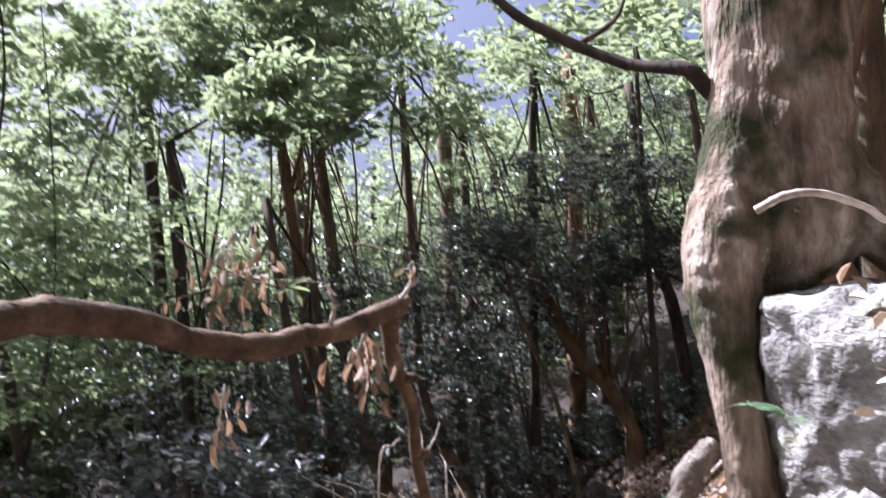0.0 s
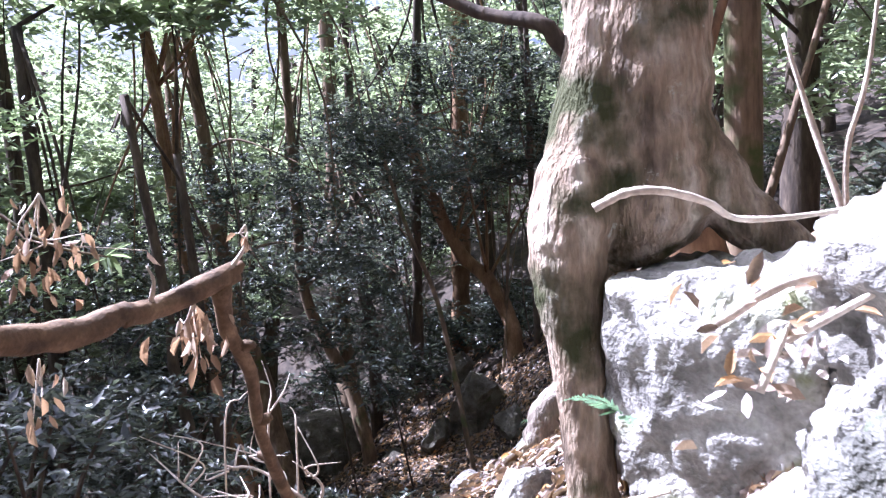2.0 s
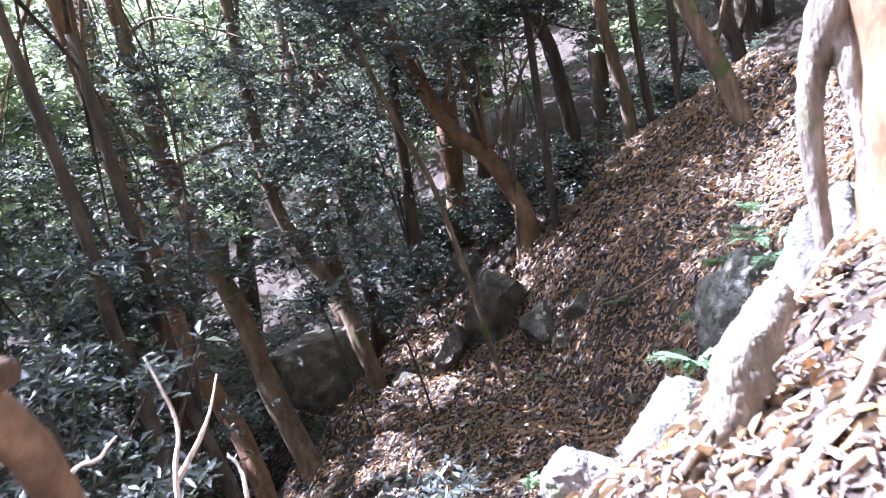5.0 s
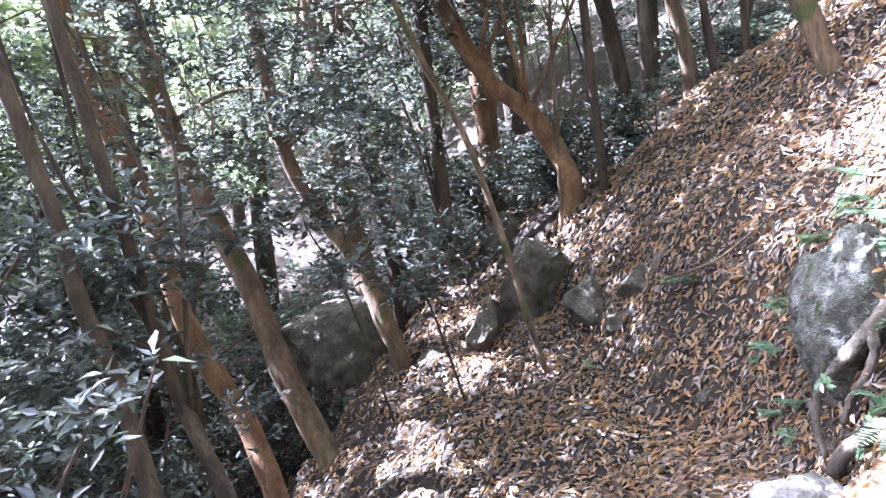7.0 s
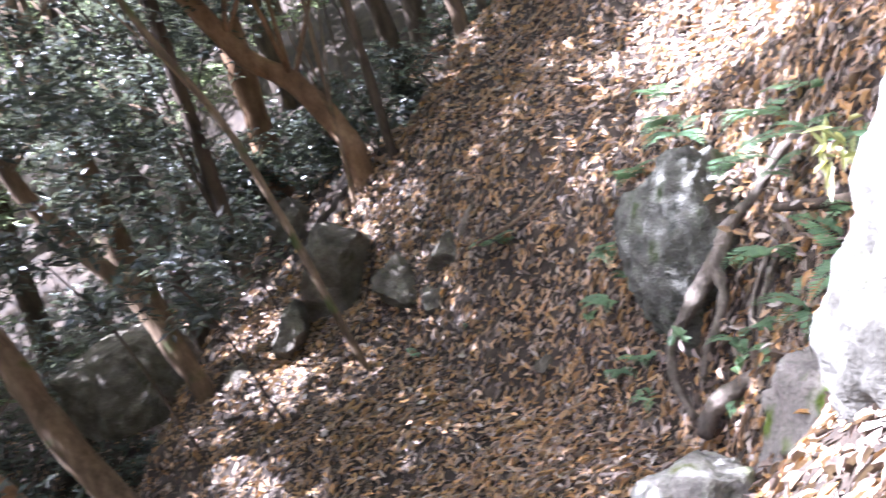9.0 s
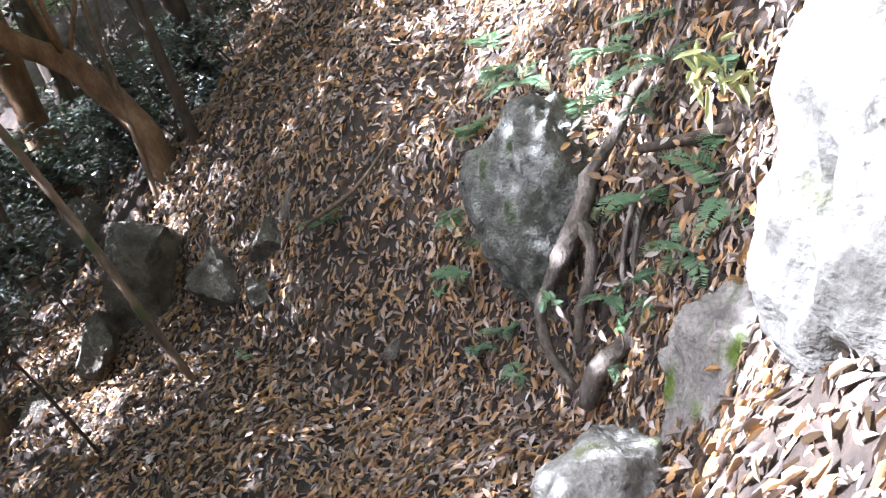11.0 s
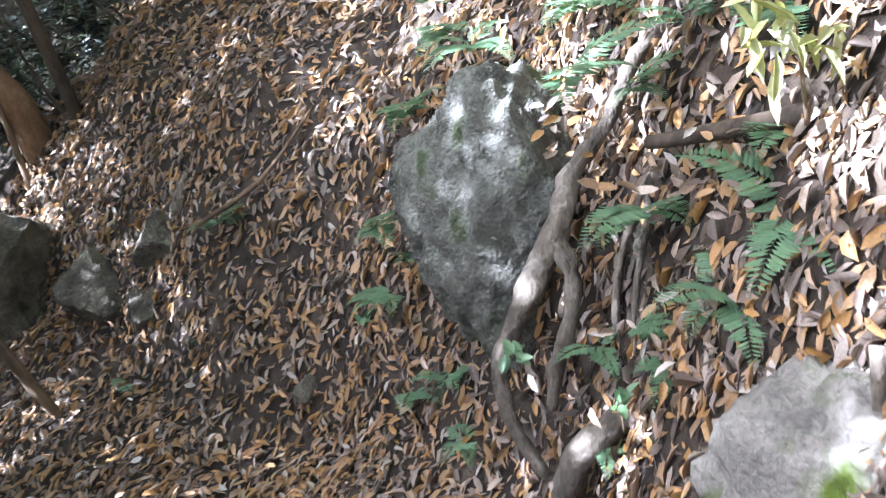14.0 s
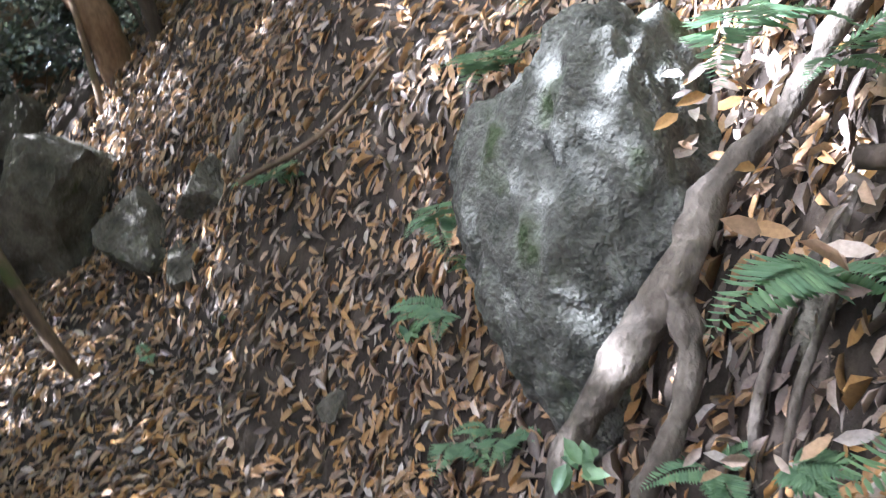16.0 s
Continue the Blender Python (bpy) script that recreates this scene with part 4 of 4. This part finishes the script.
# ---- trees of the hollow ----
TREES = [
    ("orange", [(-3.4, 12.3, 6.0), (-3.0, 12.1, 3.4), (-2.83, 12.2, 1.96), (-2.75, 12.24, 1.22), (-2.53, 12.26, 0.53), (-2.39, 12.14, -0.49), (-2.23, 12.0, -1.18), (-1.85, 11.78, -2.01), (-1.63, 11.45, -2.8)], [0.13, 0.12, 0.11, 0.10, 0.09, 0.07], BARK_RED,
     # crowns above 9 m are added overhead to shade the slope and boulder
     [(-1.9, 0.6, 8.2, 1.9, 1.7, 1.1), (-0.5, -0.8, 9.3, 1.7, 1.7, 0.6), (-0.7, -0.7, 10.1, 1.7, 1.7, 0.5), (-1.5, 0.8, 9.5, 1.5, 1.2, 0.5), (-1.0, 0.2, 4.6, 1.3, 1.0, 0.8)]),
    ("b", [(-3.1, 13.3, 7.0), (-2.55, 13.25, 2.63), (-2.35, 13.37, 0.97), (-2.07, 13.32, -0.13), (-1.77, 13.2, -1.0), (-1.54, 12.94, -1.96), (-1.18, 12.59, -2.9)], [0.17, 0.15, 0.13, 0.12, 0.08], BARK,
     [(-1.5, 0.6, 9.0, 2.0, 1.9, 1.0), (-1.4, 0.6, 5.6, 1.2, 1.2, 0.8)]),
    ("c", [(-1.5, 14.1, 6.0), (-1.31, 14.03, 2.06), (-1.21, 14.02, 0.43), (-0.88, 13.93, -0.42), (-0.51, 13.79, -1.15), (-0.25, 13.53, -2.05)], [0.12, 0.11, 0.09, 0.07], BARK, [(-1.0, 0.4, 7.6, 1.7, 1.6, 1.0), (-0.6, 0.2, 4.4, 1.1, 0.9, 0.6)]),
    ("d", [(-0.9, 16.6, 7.0), (-0.76, 16.53, 2.73), (-0.75, 16.59, 0.92), (-0.72, 16.54, 0.1), (-0.66, 16.35, -1.16), (-0.54, 16.15, -2.01)], [0.22, 0.20, 0.18, 0.12], BARK, [(-0.3, 0.0, 9.0, 2.2, 2.0, 1.2), (-0.2, -0.8, 5.2, 1.5, 1.0, 0.8)]),
    ("e", [(-0.5, 17.1, 6.0), (-0.4, 17.09, 2.1), (-0.38, 17.09, 0.68), (-0.24, 17.03, -0.11), (-0.1, 16.91, -0.91)], [0.14, 0.12, 0.11, 0.08], BARK_DARK, [(0.6, 0, 8.0, 1.8, 1.8, 1.2), (0.8, -0.6, 4.6, 1.2, 0.9, 0.7)]),
    ("f", [(-0.02, 12.55, 2.84), (0.4, 12.53, 1.47), (0.79, 12.45, 0.48), (0.97, 12.31, -0.3), (1.07, 12.17, -0.84), (1.19, 11.9, -1.64), (1.33, 11.85, -2.1)], [0.04, 0.038, 0.034, 0.028], BARK, [(-1.4, 0.7, 4.8, 0.9, 0.8, 0.4)]),
    ("g", [(2.32, 14.26, 3.68), (2.21, 14.23, 1.4), (2.13, 14.15, -0.05), (2.04, 13.98, -1.05), (1.97, 13.87, -1.3)], [0.03, 0.028, 0.024, 0.02], BARK, [(0.1, 0.3, 5.2, 0.9, 0.8, 0.5)]),
    ("h", [(0.4, 14.8, 3.2), (1.31, 14.5, 1.07), (1.86, 14.37, 0.45), (2.19, 14.22, -0.22), (2.26, 14.17, -0.6)], [0.15, 0.14, 0.12, 0.1], BARK_RED, [(-1.8, 0.6, 4.6, 1.2, 1.0, 0.7)]),
    ("i", [(-2.7, 9.4, 3.0), (-2.3, 9.2, 0.8), (-2.23, 9.12, 0.12), (-2.08, 9.0, -0.47), (-1.93, 8.73, -1.23), (-1.85, 8.6, -2.0)], [0.08, 0.07, 0.06, 0.05], BARK_DARK, [(-0.6, 0.8, 3.6, 0.9, 0.7, 0.6)]),
    # the crown at 7.5 m is added overhead to shade the mossy rock
    ("j", [(-2.3, 10.0, 2.4), (-1.9, 9.6, -0.49), (-1.77, 9.45, -1.01), (-1.57, 9.23, -1.59), (-1.5, 9.1, -2.1)], [0.08, 0.07, 0.06, 0.05], BARK_DARK, [(-0.9, 0.1, 7.5, 1.0, 0.9, 0.4), (-0.8, 0.9, 3.8, 0.9, 0.7, 0.6)]),
    ("u1", [(2.7, 15.9, 6.0), (2.95, 15.82, 3.24), (3.12, 15.86, 2.46), (3.31, 15.83, 1.87), (3.5, 15.8, 0.6)], [0.13, 0.12, 0.11, 0.09], BARK_DARK, [(-0.6, 0, 6.5, 1.8, 1.5, 1.2), (-0.3, 0, 3.4, 1.1, 0.9, 0.7)]),
    ("u2", [(3.5, 14.6, 6.0), (3.75, 14.62, 2.64), (3.89, 14.62, 1.68), (4.03, 14.56, 0.85)], [0.11, 0.10, 0.09, 0.07], BARK, [(-0.6, 0, 6.3, 1.7, 1.5, 1.1)]),
    ("u3", [(4.1, 14.5, 5.0), (4.22, 14.5, 2.02), (4.32, 14.45, 0.81)], [0.06, 0.055, 0.05], BARK_DARK, [(-0.4, 0.6, 5.2, 1.2, 1.2, 0.9)]),
    ("u4", [(4.7, 14.3, 5.0), (4.71, 14.3, 2.32), (4.71, 14.31, 1.03)], [0.06, 0.055, 0.05], BARK_DARK, [(0.2, 0.5, 5.4, 1.3, 1.2, 0.9)]),
    ("u5", [(3.6, 12.6, 4.5), (4.1, 12.39, 2.17), (4.39, 12.28, 1.41), (4.6, 12.14, 0.68)], [0.13, 0.12, 0.11, 0.09], BARK, [(-1.2, 0.5, 6.2, 1.6, 1.3, 0.9)]),
    ("u6", [(5.2, 14.1, 5.0), (5.35, 14.02, 2.2), (5.5, 13.96, 1.49)], [0.12, 0.11, 0.09], BARK_DARK, [(-0.2, 0.4, 6.4, 1.6, 1.6, 1.0)]),
    ("u7", [(1.7, 17.1, 7.0), (1.73, 17.07, 3.23), (1.72, 17.15, 2.13), (1.7, 17.2, 0.0)], [0.2, 0.19, 0.18, 0.16], BARK_RED, [(0, 0, 8.5, 2.0, 1.8, 1.3), (-0.4, -0.6, 4.8, 1.3, 1.0, 0.8)]),
    # browner bark than the old tree's, so the trunk's shade is in its colour
    ("t2", [(1.5, 5.1, 6.0), (1.62, 4.92, 3.2), (1.68, 4.84, 2.0), (1.74, 4.8, 1.3), (1.78, 4.8, 0.85)], [0.30, 0.25, 0.21, 0.19, 0.15], BARK_RED, [(0.8, 0.4, 7.2, 1.8, 1.6, 1.0)]),
    # the crown at 9.8 m is added overhead to dim the hollow's sky light
    ("l", [(-4.3, 10.8, 4.0), (-4.0, 10.6, 1.0), (-3.8, 10.4, -1.5), (-3.7, 10.3, -2.6)], [0.12, 0.11, 0.09, 0.07], BARK_DARK, [(-0.5, 1.2, 9.8, 1.5, 1.2, 0.6), (-0.4, 0.2, 5.0, 1.3, 1.0, 0.8), (0.0, 0.0, 3.2, 1.1, 1.0, 0.8)]),
    # crowns at 10.4 and 7.5 m added on sun rays, shading boulder and slope
    ("m", [(-5.6, 13.0, 6.0), (-5.2, 13.0, 2.0), (-5.0, 13.0, -2.6)], [0.14, 0.12, 0.1], BARK_DARK, [(-0.4, 0.3, 9.6, 2.2, 2.0, 1.1), (-0.6, -1.6, 10.4, 1.7, 1.3, 0.7), (0.2, 2.5, 7.5, 1.7, 1.5, 0.6), (0, 0, 6.0, 1.6, 1.5, 1.0), (0.4, -0.4, 3.6, 1.4, 1.3, 0.8)]),
    ("n", [(-3.6, 15.5, 6.0), (-3.4, 15.3, 2.0), (-3.2, 15.2, -2.6)], [0.14, 0.12, 0.1], BARK, [(-0.3, 0.0, 9.4, 2.2, 2.0, 1.1), (0, 0, 5.8, 1.6, 1.4, 1.0), (0.3, -0.4, 3.4, 1.4, 1.1, 0.8)]),
    ("o", [(0.8, 14.6, 6.0), (0.7, 14.9, 2.0), (0.7, 15.0, -1.6)], [0.1, 0.09, 0.07], BARK_DARK, [(-0.5, 0.0, 7.4, 1.9, 1.6, 1.0), (0, 0, 4.2, 1.3, 1.1, 0.7)]),
    ("p", [(2.4, 13.6, 6.0), (2.5, 13.7, 2.0), (2.6, 13.8, -0.8)], [0.06, 0.05, 0.04], BARK_DARK, [(-0.9, 0.3, 6.6, 1.6, 1.3, 0.9), (-0.4, 0.3, 3.4, 1.0, 0.9, 0.6)]),
    ("k", [(2.2, 5.2, 6.0), (2.24, 5.21, 2.88), (2.3, 5.27, 1.3)], [0.13, 0.12, 0.10], BARK, [(0.6, -0.4, 6.2, 1.6, 1.4, 1.0)]),
]
for k, (tag, pts, radii, bark, crowns) in enumerate(TREES):
    bare = {BARK_RED: "slender tree with smooth orange-brown bark", BARK: "slender evergreen tree with mossy brown bark", BARK_DARK: "thin dark-barked evergreen tree"}[bark]
    if pts[-1][1] > 12.5 and pts[-1][0] < 2.5:
        crowns = crowns + [((-1) ** k * -0.6, -0.2, 3.6, 1.1, 0.8, 0.6), ((-1) ** k * 0.7, -0.6, 4.8, 1.2, 0.9, 0.6)]
    if tag == "t2":
        bare = "stout brown old tree with pale flaring roots"
    made_tree = tree("tree", settle(pts), radii, bare + " on the wooded slope", bark, crowns, LEAF, 0.13, 6, 230, 400 + k, "trees of the hollow")
    if tag == "t2":
        at = np.array(made_tree.location)
        # roots in the paler bark, sunlight put into their colour
        limbs_apart("root", [([np.array(p) - at for p in run], rad, 12, 450 + j) for j, (run, rad) in enumerate([
            ([(1.62, 4.86, 2.4), (1.5, 4.9, 1.8), (1.44, 4.92, 1.55), (1.41, 4.96, 1.4), (1.40, 4.98, 1.2), (1.42, 4.98, 0.9), (1.45, 4.98, 0.6)], [0.06, 0.07, 0.065, 0.05, 0.045, 0.035, 0.03]),
            ([(1.5, 4.9, 1.6), (1.49, 4.87, 1.42), (1.52, 4.86, 1.25), (1.54, 4.84, 1.0), (1.55, 4.8, 0.8)], [0.05, 0.05, 0.045, 0.04, 0.03]),
            ([(1.75, 4.72, 1.6), (1.72, 4.6, 1.3), (1.66, 4.45, 1.0), (1.6, 4.4, 0.8)], [0.04, 0.05, 0.04, 0.03])])], BARK_PALE, made_tree)

# ---- leafy saplings leaning over the hollow ----
for k, (foot, top) in enumerate([((0.45, 12.2), (-0.15, 11.3, -0.35)), ((0.9, 14.0), (0.40, 13.4, -0.75)), ((-0.35, 12.6), (-0.95, 11.9, -0.1))]):
    f = np.array((*foot, height1(*foot)))
    d = np.array(top) - f
    tree("sapling", [tuple(top), tuple(f + d * 0.6 + [0.06, 0, 0.08]), tuple(f)], [0.016, 0.013, 0.006], "thin leaning sapling with grey-green glossy leaves", BARK_DARK,
         [(d[0], d[1], d[2], 0.40, 0.30, 0.26), (d[0] * 0.6, d[1] * 0.6, d[2] * 0.75, 0.26, 0.22, 0.14)], LEAF, 0.15, 6, 40, 470 + k, "leaning saplings", sides=8)

# ---- woodland behind ----
proto = []
for k in range(4):
    rng = np.random.default_rng(900 + k)
    lean = rng.normal(0, 0.5, 2)
    pts = [(lean[0] * 1.5, lean[1] * 1.5, 8.5), (lean[0], lean[1], 5.0), (lean[0] * 0.4, lean[1] * 0.3, 2.5), (0, 0, 0)]
    cr = [(lean[0], lean[1], 7.6, 2.1, 2.1, 1.3), (lean[0] + rng.normal(0, 0.8), lean[1] + rng.normal(0, 0.8), 4.9, 1.8, 1.8, 1.0), (rng.normal(0, 0.9), rng.normal(0, 0.9), 2.6, 1.4, 1.4, 0.8), (rng.normal(0, 0.9), rng.normal(0, 0.9), 3.8, 1.9, 1.9, 0.8), (rng.normal(0, 0.6), rng.normal(0, 0.6), 6.2, 2.0, 2.0, 0.9)]
    proto.append((pts, cr))
spots = [(-6.5, 10.5), (-8.5, 13.0), (-6.8, 16.0), (-4.6, 18.0), (-9.5, 18.0), (-2.6, 20.0), (0.4, 20.5), (2.8, 21.0), (5.0, 19.0), (7.0, 16.5), (8.8, 19.5), (-7.0, 22.0), (-3.5, 24.0), (0.0, 25.0), (3.8, 25.0), (7.0, 23.0), (10.5, 16.0),
         (8.5, 12.0), (7.2, 9.0), (6.2, 6.5), (5.4, 3.5), (9.0, 6.0), (4.2, 8.3), (-11.5, 14.5), (-12.5, 20.0), (-9.5, 8.5), (11.5, 21.0), (-1.0, 29.0), (-6.0, 28.0), (5.0, 29.0), (10.0, 27.0), (-12.0, 26.0), (-10.5, 15.5), (-8.0, 19.5), (-11.0, 17.5), (-7.5, 14.5), (-9.2, 16.4),
         # unseen trees behind and beside the camera, added to cut the sky light
         (-3.2, -3.4), (-0.8, -5.0), (2.4, -4.2), (-5.6, -1.6), (-3.8, -7.0), (0.8, -8.5), (4.6, -6.0), (-7.8, -4.4), (5.0, -1.2), (-9.0, -0.6), (-1.8, -2.6), (0.9, -3.0), (3.6, -2.4), (-4.6, -4.2), (-2.2, -5.2), (1.2, -5.8), (3.4, -7.2), (6.4, -3.4), (7.6, 1.0), (-6.2, -8.6), (3.2, -11.0), (-2.0, -11.5), (-12.5, 8.0), (-13.0, 1.5)]
made = {}
rng = np.random.default_rng(5)
for k, (x, y) in enumerate(spots):
    g = height1(x, y) - 0.1
    m = pose(x, y, g, 0, 0, rng.uniform(0, 360))
    q = k % 4
    if q not in made:
        pts, cr = proto[q]
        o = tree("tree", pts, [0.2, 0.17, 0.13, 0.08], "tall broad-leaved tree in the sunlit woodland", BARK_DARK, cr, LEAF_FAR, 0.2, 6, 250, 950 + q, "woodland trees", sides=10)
        o.matrix_basis = m
        made[q] = o
    else:
        copy_thing(made[q], m)
low = [(-3.5, 6.4), (-4.8, 8.2), (-5.0, 5.6), (-4.0, 4.4)]
for k, (x, y) in enumerate(low):
    g = height1(x, y)
    tree("tree", [(x - 0.6, y - 0.3, g + 5.4), (x - 0.4, y, g + 3.6), (x - 0.1, y, g + 1.8), (x, y, g)], [0.06, 0.05, 0.03], "young maple-like tree with bright sunlit leaves", BARK_DARK,
         [(0, 0, 1.3 - g, 1.2, 0.9, 0.5), (-0.3, 0.2, 2.4 - g, 1.2, 1.0, 0.6), (-0.5, -0.5, 4.5 - g, 1.4, 1.2, 0.5)], LEAF_BRIGHT, 0.09, 5, 260, 980 + k, "young bright trees")

rng = np.random.default_rng(8)
n = 16000
ang, dist = rng.uniform(-1.25, 1.25, n), rng.uniform(30, 48, n)
fx, fy = np.sin(ang) * dist, np.cos(ang) * dist
clump = 1.6 * np.sin(fx * 0.8) * np.sin(fy * 0.7) + rng.normal(0, 0.8, n)
fz = height(fx, fy) + rng.uniform(0, 5, n) + clump
far = new("far_woods", leaves("far_woods", np.stack([fx, fy, fz], -1), rng.normal(0, 1, (n, 3)), rng.normal(0, 0.6, (n, 3)) + [0, 0, 1], 0.6, 0.34, LEAF_FAR, rng.uniform(0, 1, n), simple=True))
tagged(far, "distant sunlit green woodland on the hillside", "woods", kind="stuff")

# ---- leaf litter ----
rng = np.random.default_rng(17)


def litter(name, x0, x1, y0, y1, n, size, label):
    x, y = rng.uniform(x0, x1, n), rng.uniform(y0, y1, n)
    thin = 0.5 + 0.5 * np.sin(1.7 * x + 2.3 * y + 1.3 * np.sin(2.9 * x - y))
    keep = rng.uniform(0, 1, n) < 0.6 + 0.4 * thin ** 0.5
    x, y = x[keep], y[keep]
    n = len(x)
    e = 0.05
    dx, dy = (height(x + e, y) - height(x - e, y)) / (2 * e), (height(x, y + e) - height(x, y - e)) / (2 * e)
    nor = unit(np.stack([-dx, -dy, np.ones(n)], -1)) + rng.normal(0, 0.42, (n, 3))
    a = rng.uniform(0, 2 * np.pi, n)
    along = np.stack([np.cos(a), np.sin(a), dx * np.cos(a) + dy * np.sin(a)], -1) + rng.normal(0, 0.12, (n, 3))
    at = np.stack([x, y, height(x, y) + rng.uniform(0.004, 0.045, n)], -1)
    L = size * rng.uniform(0.4, 1.35, n)
    orange = 1 / (1 + np.exp(-(y - 7.5) * 0.9))
    tone = np.where(rng.uniform(0, 1, n) < 0.06 + 0.46 * orange, rng.normal(0.66, 0.07, n), np.clip(rng.beta(1.5, 2.1, n) * 1.0, 0, 1))
    ob = new(name, leaves(name, at, along, nor, L, L * rng.uniform(0.2, 0.42, n), LITTER, np.clip(tone, 0, 1), curl=rng.normal(0.08, 0.24, n), fold=0.28))
    return tagged(ob, label, "leaf litter", kind="stuff")


litter("leaf_litter", 0.3, 5.4, -0.6, 14.2, 76000, 0.08, "thick brown and orange fallen leaves on the slope")
litter("leaf_litter", -1.6, 0.3, -0.6, 14.2, 14000, 0.085, "brown fallen leaves along the trail")
litter("leaf_litter", 1.0, 3.7, 6.4, 9.8, 9000, 0.075, "dry tan fallen leaves round the boulder")
litter("leaf_litter", 0.1, 2.2, 0.4, 5.8, 7000, 0.07, "sunlit pale fallen leaves on the bank")
litter("leaf_litter", -4.5, 9.0, 13.5, 19.0, 9000, 0.12, "brown fallen leaves under the far trees")
litter("leaf_litter", -4.2, -1.5, 5.0, 14.0, 7000, 0.10, "brown fallen leaves on the hollow's floor")


def fallen_on(place, spread, n, label):
    """A small drift of leaves caught on rock or root."""
    at = rng.normal(0, 1, (n, 3)) * np.array(spread)
    root = anchor("leaf_drift", place, label, "leaves", "drifts of leaves")
    L = rng.uniform(0.045, 0.085, n)
    leaves_apart("leaf", root, at, rng.normal(0, 1, (n, 3)) * [1, 1, 0.6], rng.normal(0, 0.5, (n, 3)) + [-0.6, -0.5, 1], L, L * 0.4, LITTER, rng.uniform(0.3, 0.95, n), curl=rng.normal(0.1, 0.15, n))


fallen_on((2.98, 8.42, -0.32), (0.07, 0.06, 0.09), 34, "tan fallen leaves caught between boulder and root")
fallen_on((0.72, 1.62, 1.52), (0.09, 0.06, 0.07), 46, "brown fallen leaves caught against the rock")
fallen_on((2.3, 7.0, -0.72), (0.07, 0.06, 0.04), 9, "tan fallen leaves on the mossy rock")
fallen_on((2.75, 7.7, -0.3), (0.12, 0.15, 0.08), 40, "pale fallen leaves among ferns")
fallen_on((2.55, 7.75, -0.85), (0.12, 0.15, 0.08), 36, "pale fallen leaves among ferns")
